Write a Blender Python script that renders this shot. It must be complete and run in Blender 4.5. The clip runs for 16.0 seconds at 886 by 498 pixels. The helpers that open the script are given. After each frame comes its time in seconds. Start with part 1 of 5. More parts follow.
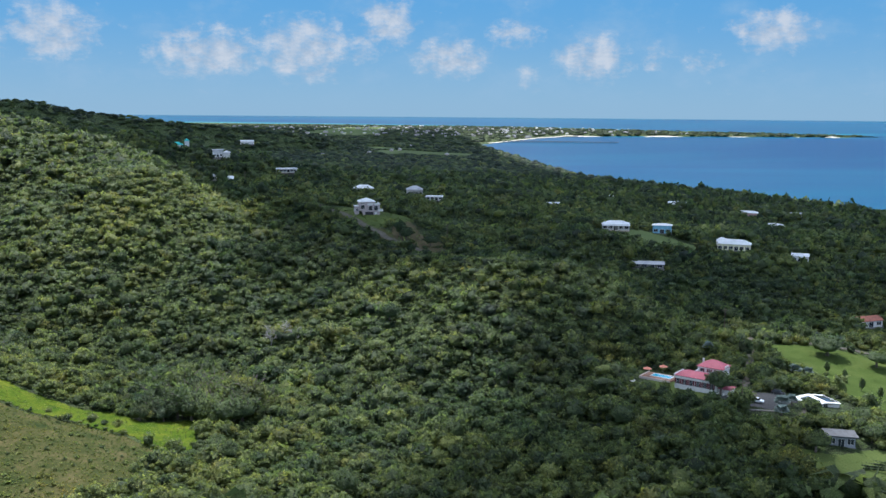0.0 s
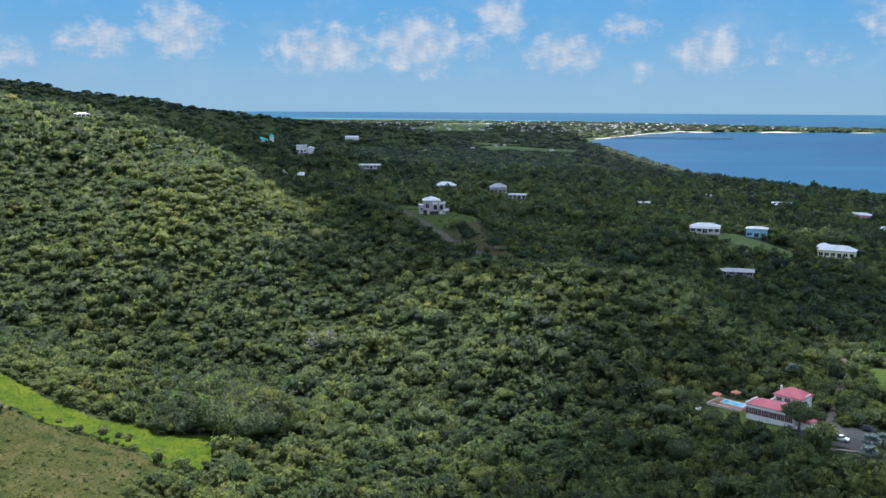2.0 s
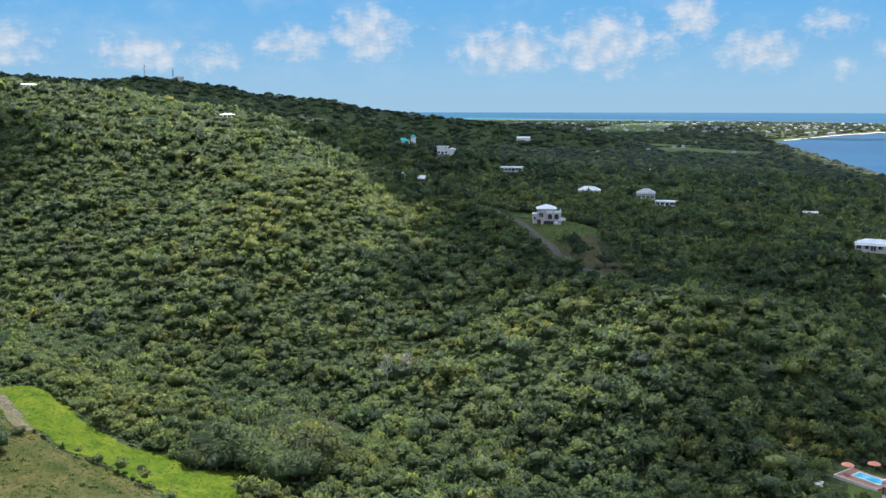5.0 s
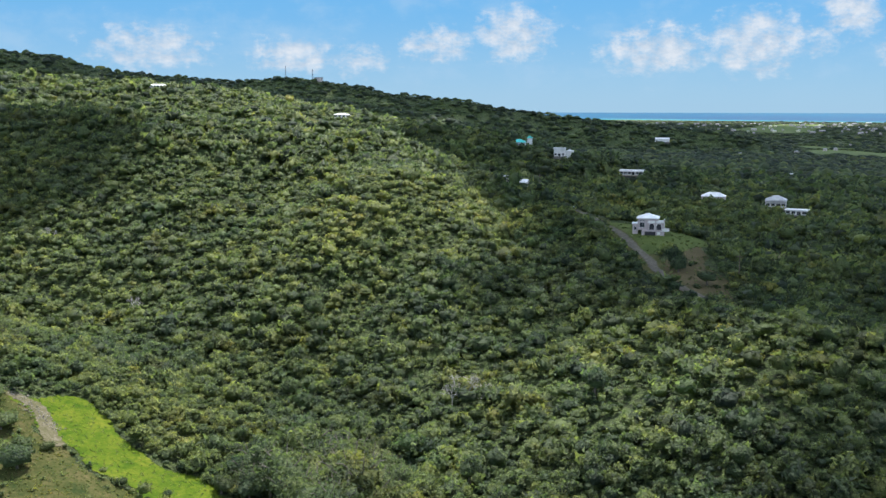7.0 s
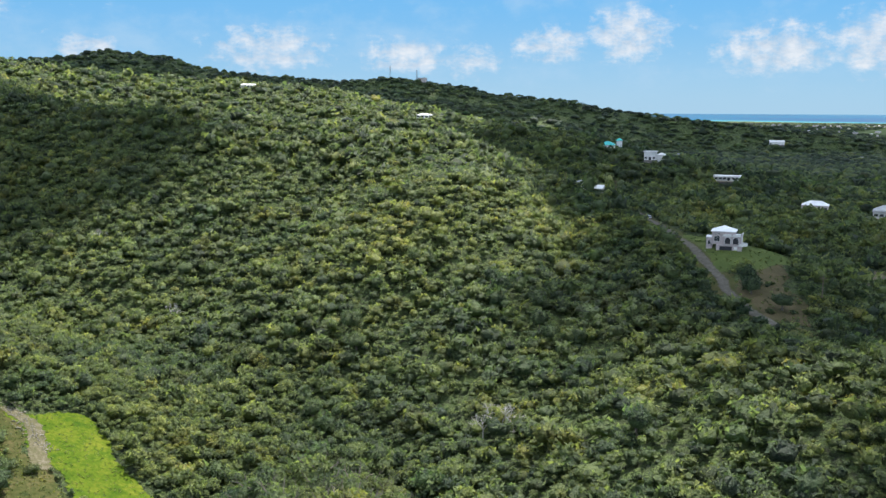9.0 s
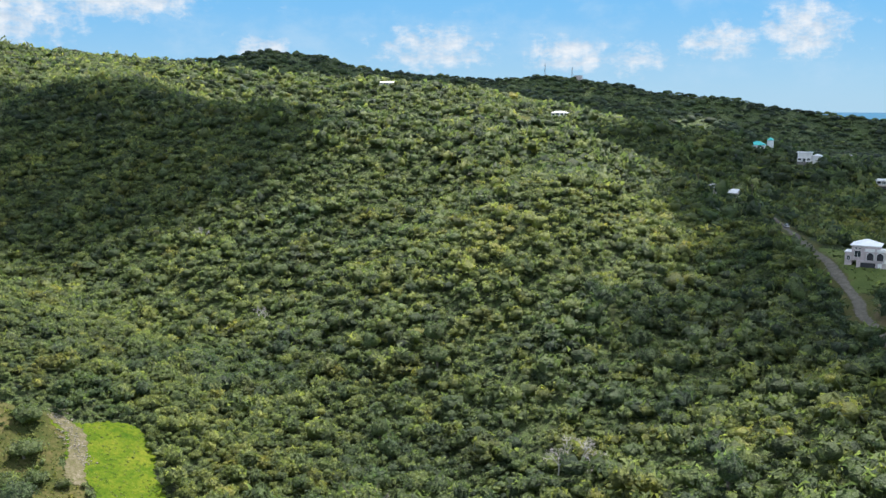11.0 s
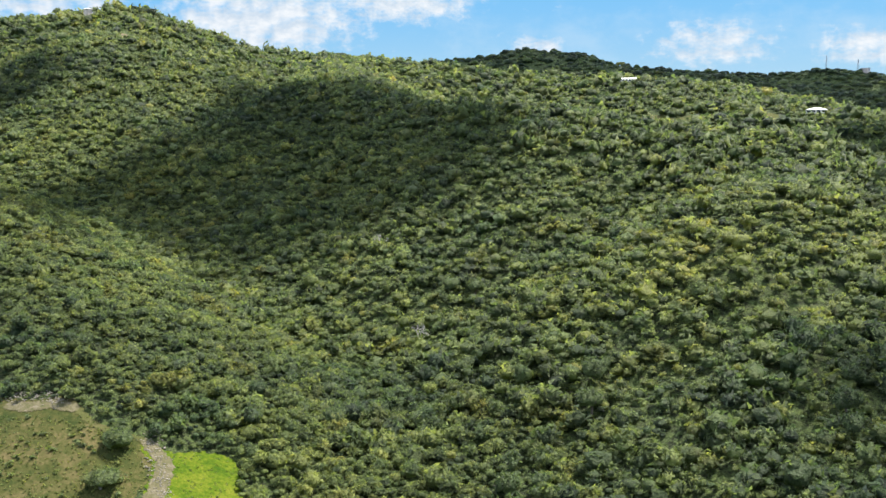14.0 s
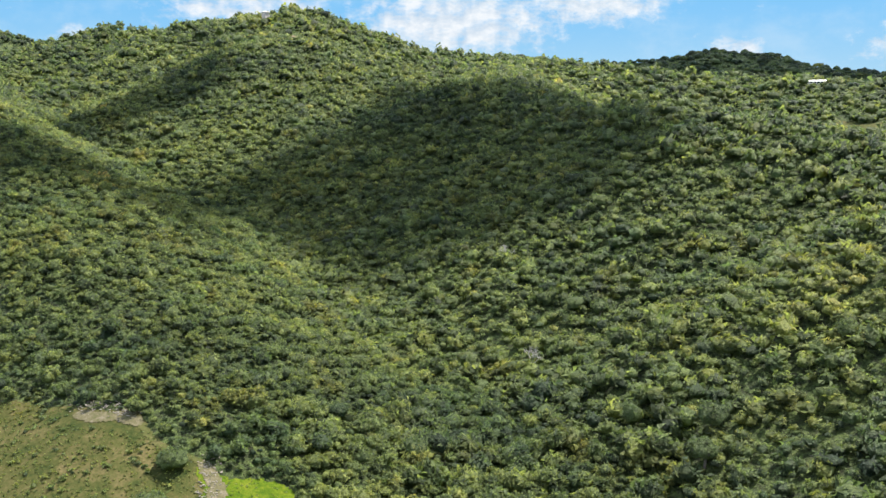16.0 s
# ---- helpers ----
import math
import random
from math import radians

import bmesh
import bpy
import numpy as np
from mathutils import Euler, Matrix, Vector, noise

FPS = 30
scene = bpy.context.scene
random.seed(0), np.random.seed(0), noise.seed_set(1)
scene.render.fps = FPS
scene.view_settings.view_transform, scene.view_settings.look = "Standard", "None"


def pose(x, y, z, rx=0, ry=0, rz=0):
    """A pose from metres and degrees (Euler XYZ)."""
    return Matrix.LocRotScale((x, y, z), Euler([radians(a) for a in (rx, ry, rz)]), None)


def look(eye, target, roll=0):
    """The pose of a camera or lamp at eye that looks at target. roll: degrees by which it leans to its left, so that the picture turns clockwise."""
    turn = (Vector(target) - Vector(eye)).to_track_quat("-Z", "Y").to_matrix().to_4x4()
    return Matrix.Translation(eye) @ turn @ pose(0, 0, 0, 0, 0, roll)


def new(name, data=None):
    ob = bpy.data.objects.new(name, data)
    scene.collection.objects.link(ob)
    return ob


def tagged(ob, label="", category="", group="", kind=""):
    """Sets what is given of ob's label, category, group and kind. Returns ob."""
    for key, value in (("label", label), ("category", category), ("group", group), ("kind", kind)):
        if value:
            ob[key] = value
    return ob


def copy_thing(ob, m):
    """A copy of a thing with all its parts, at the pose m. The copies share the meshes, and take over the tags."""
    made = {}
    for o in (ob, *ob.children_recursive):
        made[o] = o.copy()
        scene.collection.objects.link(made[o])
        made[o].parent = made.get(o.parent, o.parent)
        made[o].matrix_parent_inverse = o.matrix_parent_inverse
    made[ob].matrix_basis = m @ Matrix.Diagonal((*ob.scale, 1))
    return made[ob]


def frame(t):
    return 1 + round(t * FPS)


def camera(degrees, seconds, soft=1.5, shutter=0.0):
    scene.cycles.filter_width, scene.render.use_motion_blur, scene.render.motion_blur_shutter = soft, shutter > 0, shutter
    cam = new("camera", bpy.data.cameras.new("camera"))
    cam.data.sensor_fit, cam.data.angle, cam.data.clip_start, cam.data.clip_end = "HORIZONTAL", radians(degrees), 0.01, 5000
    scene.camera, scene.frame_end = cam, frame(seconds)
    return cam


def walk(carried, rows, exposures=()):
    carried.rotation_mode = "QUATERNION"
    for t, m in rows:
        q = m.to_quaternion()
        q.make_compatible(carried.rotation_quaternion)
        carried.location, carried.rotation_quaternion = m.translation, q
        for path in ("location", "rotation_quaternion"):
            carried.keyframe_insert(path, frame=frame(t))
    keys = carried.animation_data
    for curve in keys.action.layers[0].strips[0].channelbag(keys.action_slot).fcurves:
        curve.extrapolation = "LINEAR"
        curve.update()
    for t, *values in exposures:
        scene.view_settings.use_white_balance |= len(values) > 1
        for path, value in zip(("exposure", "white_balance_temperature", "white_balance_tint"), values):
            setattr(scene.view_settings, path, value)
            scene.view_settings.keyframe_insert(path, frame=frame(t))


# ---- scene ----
# The walk: seconds, eye in metres, yaw (to the left from +y), pitch and roll in degrees.
cam = camera(50.0, 16.0)
PATH = [
    (0, 0.00, 0.00, 150.00, 0.000, -8.184, 0.476),
    (0.5, 5.48, 8.14, 149.70, 1.568, -8.324, 0.501),
    (1, 10.84, 15.66, 149.55, 3.131, -8.411, 0.505),
    (1.5, 15.74, 23.77, 149.11, 4.596, -8.462, 0.470),
    (2, 20.53, 31.54, 148.90, 6.679, -8.470, 0.323),
    (2.5, 25.61, 39.67, 148.87, 8.637, -8.469, 0.159),
    (3, 29.86, 47.84, 148.71, 10.173, -8.460, 0.099),
    (3.5, 33.94, 56.59, 148.66, 11.771, -8.450, 0.120),
    (6, 50.43, 99.42, 147.56, 22.125, -8.469, 0.001),
    (6.5, 52.86, 108.45, 147.58, 24.332, -8.463, 0.023),
    (7, 55.30, 117.13, 147.72, 26.136, -8.463, 0.064),
    (7.5, 57.14, 126.63, 147.70, 27.539, -8.461, 0.104),
    (8, 58.78, 135.30, 147.69, 28.850, -8.421, 0.148),
    (8.5, 60.08, 144.37, 147.71, 30.549, -8.436, 0.210),
    (9, 61.37, 153.34, 147.61, 32.746, -8.445, 0.233),
    (11.5, 62.77, 198.96, 146.36, 45.011, -8.579, -0.007),
    (12, 62.02, 208.08, 146.28, 47.766, -8.597, -0.252),
    (12.5, 60.18, 217.47, 146.21, 50.471, -8.620, -0.345),
    (13, 58.44, 225.92, 146.21, 52.949, -8.608, -0.448),
    (13.5, 55.88, 234.61, 146.50, 55.555, -8.633, -0.431),
    (14, 53.15, 242.90, 146.50, 58.551, -8.613, -0.384),
    (14.5, 50.61, 251.39, 146.79, 61.525, -8.597, -0.295),
    (15, 47.16, 259.16, 146.73, 64.341, -8.546, -0.124),
    (15.5, 44.31, 266.73, 146.87, 67.056, -8.513, -0.060),
    (16, 40.64, 275.07, 146.75, 69.719, -8.461, 0.037),
]
walk(cam, [(t, pose(x, y, z, 90 + pitch, 0, yaw) @ pose(0, 0, 0, 0, 0, roll)) for t, x, y, z, yaw, pitch, roll in PATH],
     exposures=[(0, 1.02, 5800, 10), (4, 1.20, 6000, 10), (9, 1.43, 6320, 10), (16, 1.62, 6650, 10)])

# ---- sky, sun ----
SUN_AZ, SUN_EL = 14.0, 63.0  # degrees to the left of +y, and above the horizon
sun_from = Vector((-math.sin(radians(SUN_AZ)) * math.cos(radians(SUN_EL)), math.cos(radians(SUN_AZ)) * math.cos(radians(SUN_EL)), math.sin(radians(SUN_EL))))
sun = new("sun", bpy.data.lights.new("sun", "SUN"))
sun.data.energy, sun.data.angle, sun.data.color = 4.5, radians(0.53), (1.0, 0.95, 0.86)
sun.matrix_world = look(sun_from * 2000, (0, 0, 0))


class Nodes:
    """A small writer of node trees."""

    def __init__(self, tree):
        self.tree = tree
        tree.nodes.clear()

    def add(self, kind, sockets=(), **props):
        node = self.tree.nodes.new(kind)
        for key, value in props.items():
            setattr(node, key, value)
        for key, value in dict(sockets).items():
            self.link(value, node.inputs[key])
        return node

    def link(self, value, socket):
        if isinstance(value, bpy.types.NodeSocket):
            self.tree.links.new(value, socket)
        else:
            socket.default_value = value

    def math(self, operation, a, b=0.0, c=0.0, clamp=False):
        node = self.add("ShaderNodeMath", operation=operation, use_clamp=clamp)
        for value, socket in zip((a, b, c), node.inputs):
            self.link(value, socket)
        return node.outputs[0]

    def mix(self, factor, a, b, blend="MIX"):
        node = self.add("ShaderNodeMix", data_type="RGBA", blend_type=blend)
        for value, socket in zip((factor, a, b), (node.inputs[0], node.inputs[6], node.inputs[7])):
            self.link(value if not isinstance(value, tuple) else (*value, 1.0)[:4], socket)
        return node.outputs[2]

    def smooth(self, value, low, high, to_low=0.0, to_high=1.0):
        node = self.add("ShaderNodeMapRange", interpolation_type="SMOOTHSTEP")
        for v, socket in zip((value, low, high, to_low, to_high), node.inputs):
            self.link(v, socket)
        return node.outputs[0]

    def noise(self, where, scale, detail=3.0, rough=0.55, out=0):
        return self.add("ShaderNodeTexNoise", {"Vector": where, "Scale": scale, "Detail": detail, "Roughness": rough}).outputs[out]

    def ramp(self, value, stops):
        node = self.add("ShaderNodeValToRGB", {"Fac": value})
        ramp = node.color_ramp
        while len(ramp.elements) < len(stops):
            ramp.elements.new(0.5)
        for element, (at, colour) in zip(ramp.elements, stops):
            element.position, element.color = at, (*colour, 1.0)
        return node.outputs[0]


world = bpy.data.worlds.new("sky")
scene.world = world
world.use_nodes = True
w = Nodes(world.node_tree)
sky = w.add("ShaderNodeTexSky", sky_type="NISHITA", sun_disc=False, sun_elevation=radians(SUN_EL), sun_rotation=radians(-SUN_AZ),
            altitude=150.0, air_density=1.0, dust_density=0.2, ozone_density=3.0)
way = w.add("ShaderNodeTexCoord").outputs["Generated"]
axes = w.add("ShaderNodeSeparateXYZ", {"Vector": way})
bearing = w.math("MULTIPLY", w.math("ARCTAN2", w.math("MULTIPLY", axes.outputs[0], -1.0), axes.outputs[1]), 57.2958)
height = w.math("MULTIPLY", w.math("ARCSINE", axes.outputs[2]), 57.2958)
# Fair-weather cumulus: bearing, height, half width and half height in degrees, strength.
CLOUDS = [
    (22.0, 4.3, 2.2, 1.5, 1.0), (13.7, 3.3, 3.0, 1.4, 1.0), (8.2, 3.6, 2.6, 1.8, 1.0), (3.3, 5.2, 1.7, 1.3, 1.0), (4.9, 3.6, 0.9, 0.9, 0.7),
    (-0.4, 3.2, 2.2, 1.1, 1.0), (-4.1, 4.6, 1.5, 0.8, 0.8), (-5.0, 2.0, 0.9, 0.8, 0.6), (-8.7, 3.2, 2.1, 1.3, 1.0), (-12.3, 3.3, 0.8, 0.9, 0.6),
    (-15.0, 3.0, 1.1, 0.7, 0.6), (-18.8, 4.7, 2.2, 1.1, 1.0), (35.0, 3.0, 2.5, 1.1, 0.9), (31.0, 2.8, 2.0, 1.0, 0.7), (26.4, 3.7, 2.2, 1.0, 0.9),
    (43.0, 3.4, 3.2, 1.3, 0.9), (53.0, 3.3, 1.6, 0.7, 0.9), (69.0, 5.0, 5.5, 1.9, 1.15), (61.0, 5.9, 4.2, 1.1, 1.1), (81.0, 5.6, 5.0, 1.3, 0.9), (90.5, 3.9, 1.4, 0.6, 0.8),
]
puffs = 0.0
for az, el, wide, high, strength in CLOUDS:
    a = w.math("DIVIDE", w.math("SUBTRACT", bearing, az), wide)
    b = w.math("DIVIDE", w.math("SUBTRACT", height, el), high)
    r2 = w.math("ADD", w.math("MULTIPLY", a, a), w.math("MULTIPLY", b, b))
    puffs = w.math("MAXIMUM", puffs, w.math("MULTIPLY", w.math("SUBTRACT", 1.0, w.math("MULTIPLY", r2, 0.5)), strength))
across = w.add("ShaderNodeCombineXYZ", {"X": bearing, "Y": w.math("MULTIPLY", height, 1.5)}).outputs[0]
billow = w.math("ADD", w.math("MULTIPLY", w.noise(across, 0.9, 9.0, 0.62), 2.3), w.math("MULTIPLY", w.noise(across, 3.0, 6.0, 0.65), 0.4))
cover = w.smooth(w.math("ADD", puffs, billow), 1.58, 2.55)
cover = w.math("MULTIPLY", cover, w.smooth(height, 0.6, 2.4, 0.25, 0.92))
veil = w.math("MULTIPLY", w.smooth(w.noise(across, 0.25, 6.0, 0.6), 0.45, 0.75), w.smooth(height, 0.0, 2.5, 0.05, 0.4))
tops = w.noise(w.add("ShaderNodeCombineXYZ", {"X": bearing, "Y": w.math("MULTIPLY", w.math("ADD", height, 0.25), 1.5)}).outputs[0], 0.9, 6.0, 0.6)
white = w.ramp(tops, [(0.30, (3.5, 4.3, 5.2)), (0.62, (5.9, 6.1, 6.35))])
azure = w.mix(w.smooth(height, -0.5, 7.0), (2.5, 4.2, 5.65), (1.05, 3.30, 5.85))
haze = w.mix(w.smooth(height, 2.0, 40.0, 0.9, 0.15), w.mix(1.0, sky.outputs[0], (0.8, 0.9, 1.0), "MULTIPLY"), azure)
heaven = w.mix(veil, haze, (3.6, 4.9, 6.1))
heaven = w.mix(cover, heaven, white)
# broken cumulus over the unseen rest of the sky, made brighter to fill shade
aloft = w.math("MULTIPLY", w.smooth(w.noise(w.add("ShaderNodeMapping", {"Vector": way, "Scale": (1.0, 1.0, 2.2)}).outputs[0], 5.0, 7.0, 0.6), 0.43, 0.56), w.smooth(height, 8.5, 13.0))
heaven = w.mix(aloft, heaven, (14.0, 15.4, 17.6))
heaven = w.mix(w.smooth(height, -0.35, -0.25), (0.5, 2.0, 3.1), heaven)
background = w.add("ShaderNodeBackground", {"Color": heaven, "Strength": 0.053})
w.add("ShaderNodeOutputWorld", {"Surface": background.outputs[0]})

# ---- lie of the land ----
EYE = (20.0, 130.0, 150.0)  # about the middle of the flight, 150 m above the sea


def shrunk(d):
    """True distance for a distance in the model: beyond 2.5 km the far coast is drawn in, smaller in proportion."""
    return d + np.maximum(d - 2500.0, 0.0) ** 3 * 1.906e-6


def ridge(x, y, crest, slope, blunt):
    """Height of a ridge that falls to both sides of its crest line (x, y, z ...)."""
    best = np.full(np.shape(x), -500.0)
    for (ax, ay, az), (bx, by, bz) in zip(crest, crest[1:]):
        ux, uy = bx - ax, by - ay
        f = np.clip(((x - ax) * ux + (y - ay) * uy) / (ux * ux + uy * uy), 0, 1)
        d = np.hypot(x - ax - f * ux, y - ay - f * uy)
        best = np.maximum(best, az + f * (bz - az) - slope * (np.sqrt(d * d + blunt * blunt) - blunt))
    return best


RIDGES = [
    ([(-900, 700, 186), (-700, 600, 172), (-575, 535, 163), (-440, 540, 141), (-330, 552, 140), (-235, 605, 125), (-150, 612, 103), (-42, 512, 96.3), (-20, 470, 90.5), (3, 427, 84), (34, 402, 87), (60, 340, 56)], 0.54, 30),
    ([(-235, 605, 125), (-172, 520, 114), (-115, 460, 81)], 0.52, 25),
    ([(-1800, 1130, 244), (-1350, 950, 214), (-935, 782, 193), (-780, 900, 172), (-690, 930, 171), (-620, 935, 162), (-560, 935, 152), (-420, 850, 142), (-300, 880, 122), (-200, 875, 106)], 0.3, 40),
    ([(-1800, 1130, 244), (-1091, 675, 208), (-1015, 504, 244), (-850, 446, 209), (-690, 420, 146), (-600, 400, 108)], 0.46, 30),
    ([(-1015, 504, 244), (-1099, 429, 242), (-1205, 375, 238), (-1309, 311, 246), (-1460, 237, 232), (-1560, 120, 262), (-1700, -300, 270)], 0.44, 30),
    ([(-1309, 311, 246), (-1050, 300, 180), (-900, 270, 140)], 0.5, 25),
    ([(-1560, 120, 262), (-1100, 130, 200), (-700, 190, 165), (-450, 238, 134), (-390, 262, 115.5), (-352, 285, 99.5), (-334, 307, 86.5), (-316, 336, 71), (-293, 364, 58)], 0.66, 12),
    ([(-450, 238, 129), (-330, 262, 103), (-250, 287, 87), (-205, 285, 78.5), (-165, 288, 64), (-120, 265, 55), (-40, 160, 48)], 0.42, 18),
    ([(62, 312, 57), (80, 303, 58.5), (99, 285, 60), (112, 300, 59), (120, 365, 57.5), (150, 372, 56), (190, 340, 52)], 0.22, 18),
    ([(-1850, 1250, 230), (-1750, 1402, 242), (-1670, 1511, 262), (-1611, 1582, 252), (-1523, 1679, 224), (-1300, 1850, 190), (-900, 1950, 130)], 0.38, 60),
    ([(-2300, 2300, 260), (-1786, 2486, 224), (-1684, 2562, 239), (-1548, 2653, 219), (-1444, 2716, 192), (-1241, 2822, 171), (-1145, 2867, 149), (-916, 2955, 120), (-500, 3200, 70)], 0.3, 60),
    ([(-150, 780, 90), (0, 740, 77), (110, 580, 79), (220, 520, 60)], 0.2, 60),
]


def true_height(x, y):
    """Ground above the sea at a true place."""
    near = np.interp(y, [-4000, 0, 900, 1303, 1706, 2018, 2453, 3208, 4473, 5000, 5700, 6150, 6370, 6420, 6520, 7750], [900, 800, 690, 610, 473, 378, 313, 256, 170, 330, 560, 790, 1900, 2900, 3000, 3300])
    back = np.interp(x, [-3000, 0, 700, 1240, 1800, 2390, 3060, 3500], [11500, 10500, 9900, 9300, 8500, 7820, 7100, 6800])
    cap = np.interp(y, [0, 340, 560, 820, 1300, 2000, 3500, 5000], [44, 46, 72, 80, 64, 40, 15, 9])
    shore = np.minimum(near - x, (back - y) * 1.0)
    h = np.where(shore > 0, cap * (1 - np.exp(-np.maximum(shore, 0) / 260)) + 1.2, shore * 0.05)
    ease = 5.0
    total = np.exp((h - 60) / ease)
    for crest, slope, blunt in RIDGES:
        total = total + np.exp((np.maximum(ridge(x, y, crest, slope, blunt), -40) - 60) / ease)
    z = 60 + ease * np.log(total)
    # gullies and small rises
    z = z + np.where(shore > 30, 2.2 * np.sin(x / 47 + 1.3 * np.sin(y / 61)) * np.sin(y / 39 + x / 150) + 1.1 * np.sin(x / 17 + y / 29) * np.sin(y / 21 - x / 60), 0) * np.clip((z - 40) / 30, 0.15, 1)
    return np.where(shore > 0, np.maximum(z, 0.4), np.minimum(z, -0.5 + shore * 0.02))


def ground_at(x, y):
    """Ground of the model at x, y."""
    x, y = np.asarray(x, float), np.asarray(y, float)
    d = np.hypot(x - EYE[0], y - EYE[1])
    k = shrunk(d) / np.maximum(d, 1.0)
    return EYE[2] + (true_height(EYE[0] + (x - EYE[0]) * k, EYE[1] + (y - EYE[1]) * k) - EYE[2]) / k


def sea_at(x, y):
    d = np.hypot(np.asarray(x, float) - EYE[0], np.asarray(y, float) - EYE[1])
    return EYE[2] * (1 - d / np.maximum(shrunk(d), 1.0))


def place(x, y):
    """True place to the model's x, y and its scale."""
    dx, dy = np.asarray(x, float) - EYE[0], np.asarray(y, float) - EYE[1]
    true = np.hypot(dx, dy)
    d = np.interp(true, shrunk(DISTANCES), DISTANCES)
    k = d / np.maximum(true, 1.0)
    return EYE[0] + dx * k, EYE[1] + dy * k, k


DISTANCES = np.linspace(0, 4800, 4801)


# ---- materials ----
def material(name):
    m = bpy.data.materials.new(name)
    m.use_nodes = True
    return m, Nodes(m.node_tree)


def finish(n, colour, rough=0.8, metal=0.0, normal=None, specular=0.3, **more):
    sockets = {"Base Color": colour, "Roughness": rough, "Metallic": metal, "Specular IOR Level": specular, **more}
    if normal is not None:
        sockets["Normal"] = normal
    bsdf = n.add("ShaderNodeBsdfPrincipled", sockets)
    n.add("ShaderNodeOutputMaterial", {"Surface": bsdf.outputs[0]})
    return bsdf


def bump(n, height, strength, distance):
    return n.add("ShaderNodeBump", {"Height": height, "Strength": strength, "Distance": distance}).outputs[0]


def plain(name, colour, rough=0.7, metal=0.0, grain=0.12, size=1.5, specular=0.3):
    """A painted, plastered or metal surface with grain and weathering at two sizes."""
    m, n = material(name)
    at = n.add("ShaderNodeTexCoord").outputs["Object"]
    big, small = n.noise(at, 1.0 / size, 4.0), n.noise(at, 9.0 / size, 4.0)
    dark = tuple(c * (1 - 2.2 * grain) for c in colour)
    light = tuple(min(1.0, c * (1 + grain)) for c in colour)
    c = n.ramp(n.math("ADD", n.math("MULTIPLY", big, 0.65), n.math("MULTIPLY", small, 0.35)), [(0.28, dark), (0.62, light)])
    finish(n, c, rough, metal, bump(n, small, 0.15, 0.03), specular)
    return m


def foliage_material(name, stops, lift=1.0):
    """Leaves: colour by tree, by patch of wood and by leaf clump, with shade between sprays painted in and some light
    through them.
    """
    m, n = material(name)
    at = n.add("ShaderNodeNewGeometry")
    tint = n.add("ShaderNodeAttribute", attribute_name="tint").outputs["Fac"]
    patch = n.noise(at.outputs["Position"], 0.012, 3.0)
    value = n.math("ADD", n.math("MULTIPLY", tint, 0.72), n.math("MULTIPLY", n.math("SUBTRACT", patch, 0.5), 0.9))
    value = n.math("ADD", value, n.math("MULTIPLY", n.math("SUBTRACT", at.outputs["Random Per Island"], 0.5), 0.26), clamp=True)
    colour = n.ramp(value, stops)
    drier = n.smooth(n.noise(at.outputs["Position"], 0.055, 4.0, 0.6), 0.50, 0.72)
    colour = n.mix(drier, colour, n.mix(1.0, colour, (1.22, 0.98, 0.72), "MULTIPLY"))
    lusher = n.smooth(n.noise(at.outputs["Position"], 0.031, 3.0), 0.52, 0.7)
    colour = n.mix(lusher, colour, n.mix(1.0, colour, (0.72, 0.84, 0.92), "MULTIPLY"))
    clump = n.noise(at.outputs["Position"], 0.9, 2.0)
    colour = n.mix(1.0, colour, n.ramp(clump, [(0.3, (0.80, 0.80, 0.80)), (0.7, (1.18, 1.18, 1.16))]), "MULTIPLY")
    fine = n.noise(at.outputs["Position"], 4.5, 3.0, 0.65)
    colour = n.mix(1.0, colour, n.ramp(fine, [(0.32, (0.66, 0.68, 0.70)), (0.68, (1.34, 1.32, 1.30))]), "MULTIPLY")
    sprays = n.add("ShaderNodeTexVoronoi", {"Vector": at.outputs["Position"], "Scale": 2.2}).outputs["Distance"]
    # Darker between the sprays: the leaves' own shade put into the colour.
    colour = n.mix(1.0, colour, n.ramp(sprays, [(0.10, (1.22, 1.22, 1.2)), (0.62, (0.80, 0.81, 0.82))]), "MULTIPLY")
    colour = n.mix(1.0, colour, n.ramp(at.outputs["Random Per Island"], [(0.0, (0.62, 0.64, 0.66)), (1.0, (1.38, 1.36, 1.30))]), "MULTIPLY")
    rough = bump(n, n.math("ADD", n.math("MULTIPLY", sprays, -1.0), n.noise(at.outputs["Position"], 3.0, 3.0)), 0.8, 0.5)
    leaf = n.add("ShaderNodeBsdfPrincipled", {"Base Color": colour, "Roughness": 0.55, "Specular IOR Level": 0.34, "Normal": rough})
    glow = n.add("ShaderNodeBsdfTranslucent", {"Color": n.mix(1.0, colour, (1.1, 1.12, 0.85), "MULTIPLY")})
    both = n.add("ShaderNodeMixShader", {0: 0.55, 1: leaf.outputs[0], 2: glow.outputs[0]})
    n.add("ShaderNodeOutputMaterial", {"Surface": both.outputs[0]})
    return m


LEAVES = foliage_material("leaves", [(0.0, (0.044, 0.072, 0.038)), (0.30, (0.092, 0.130, 0.049)), (0.55, (0.150, 0.186, 0.058)), (0.78, (0.205, 0.230, 0.066)), (0.93, (0.26, 0.235, 0.072)), (1.0, (0.38, 0.27, 0.11))])

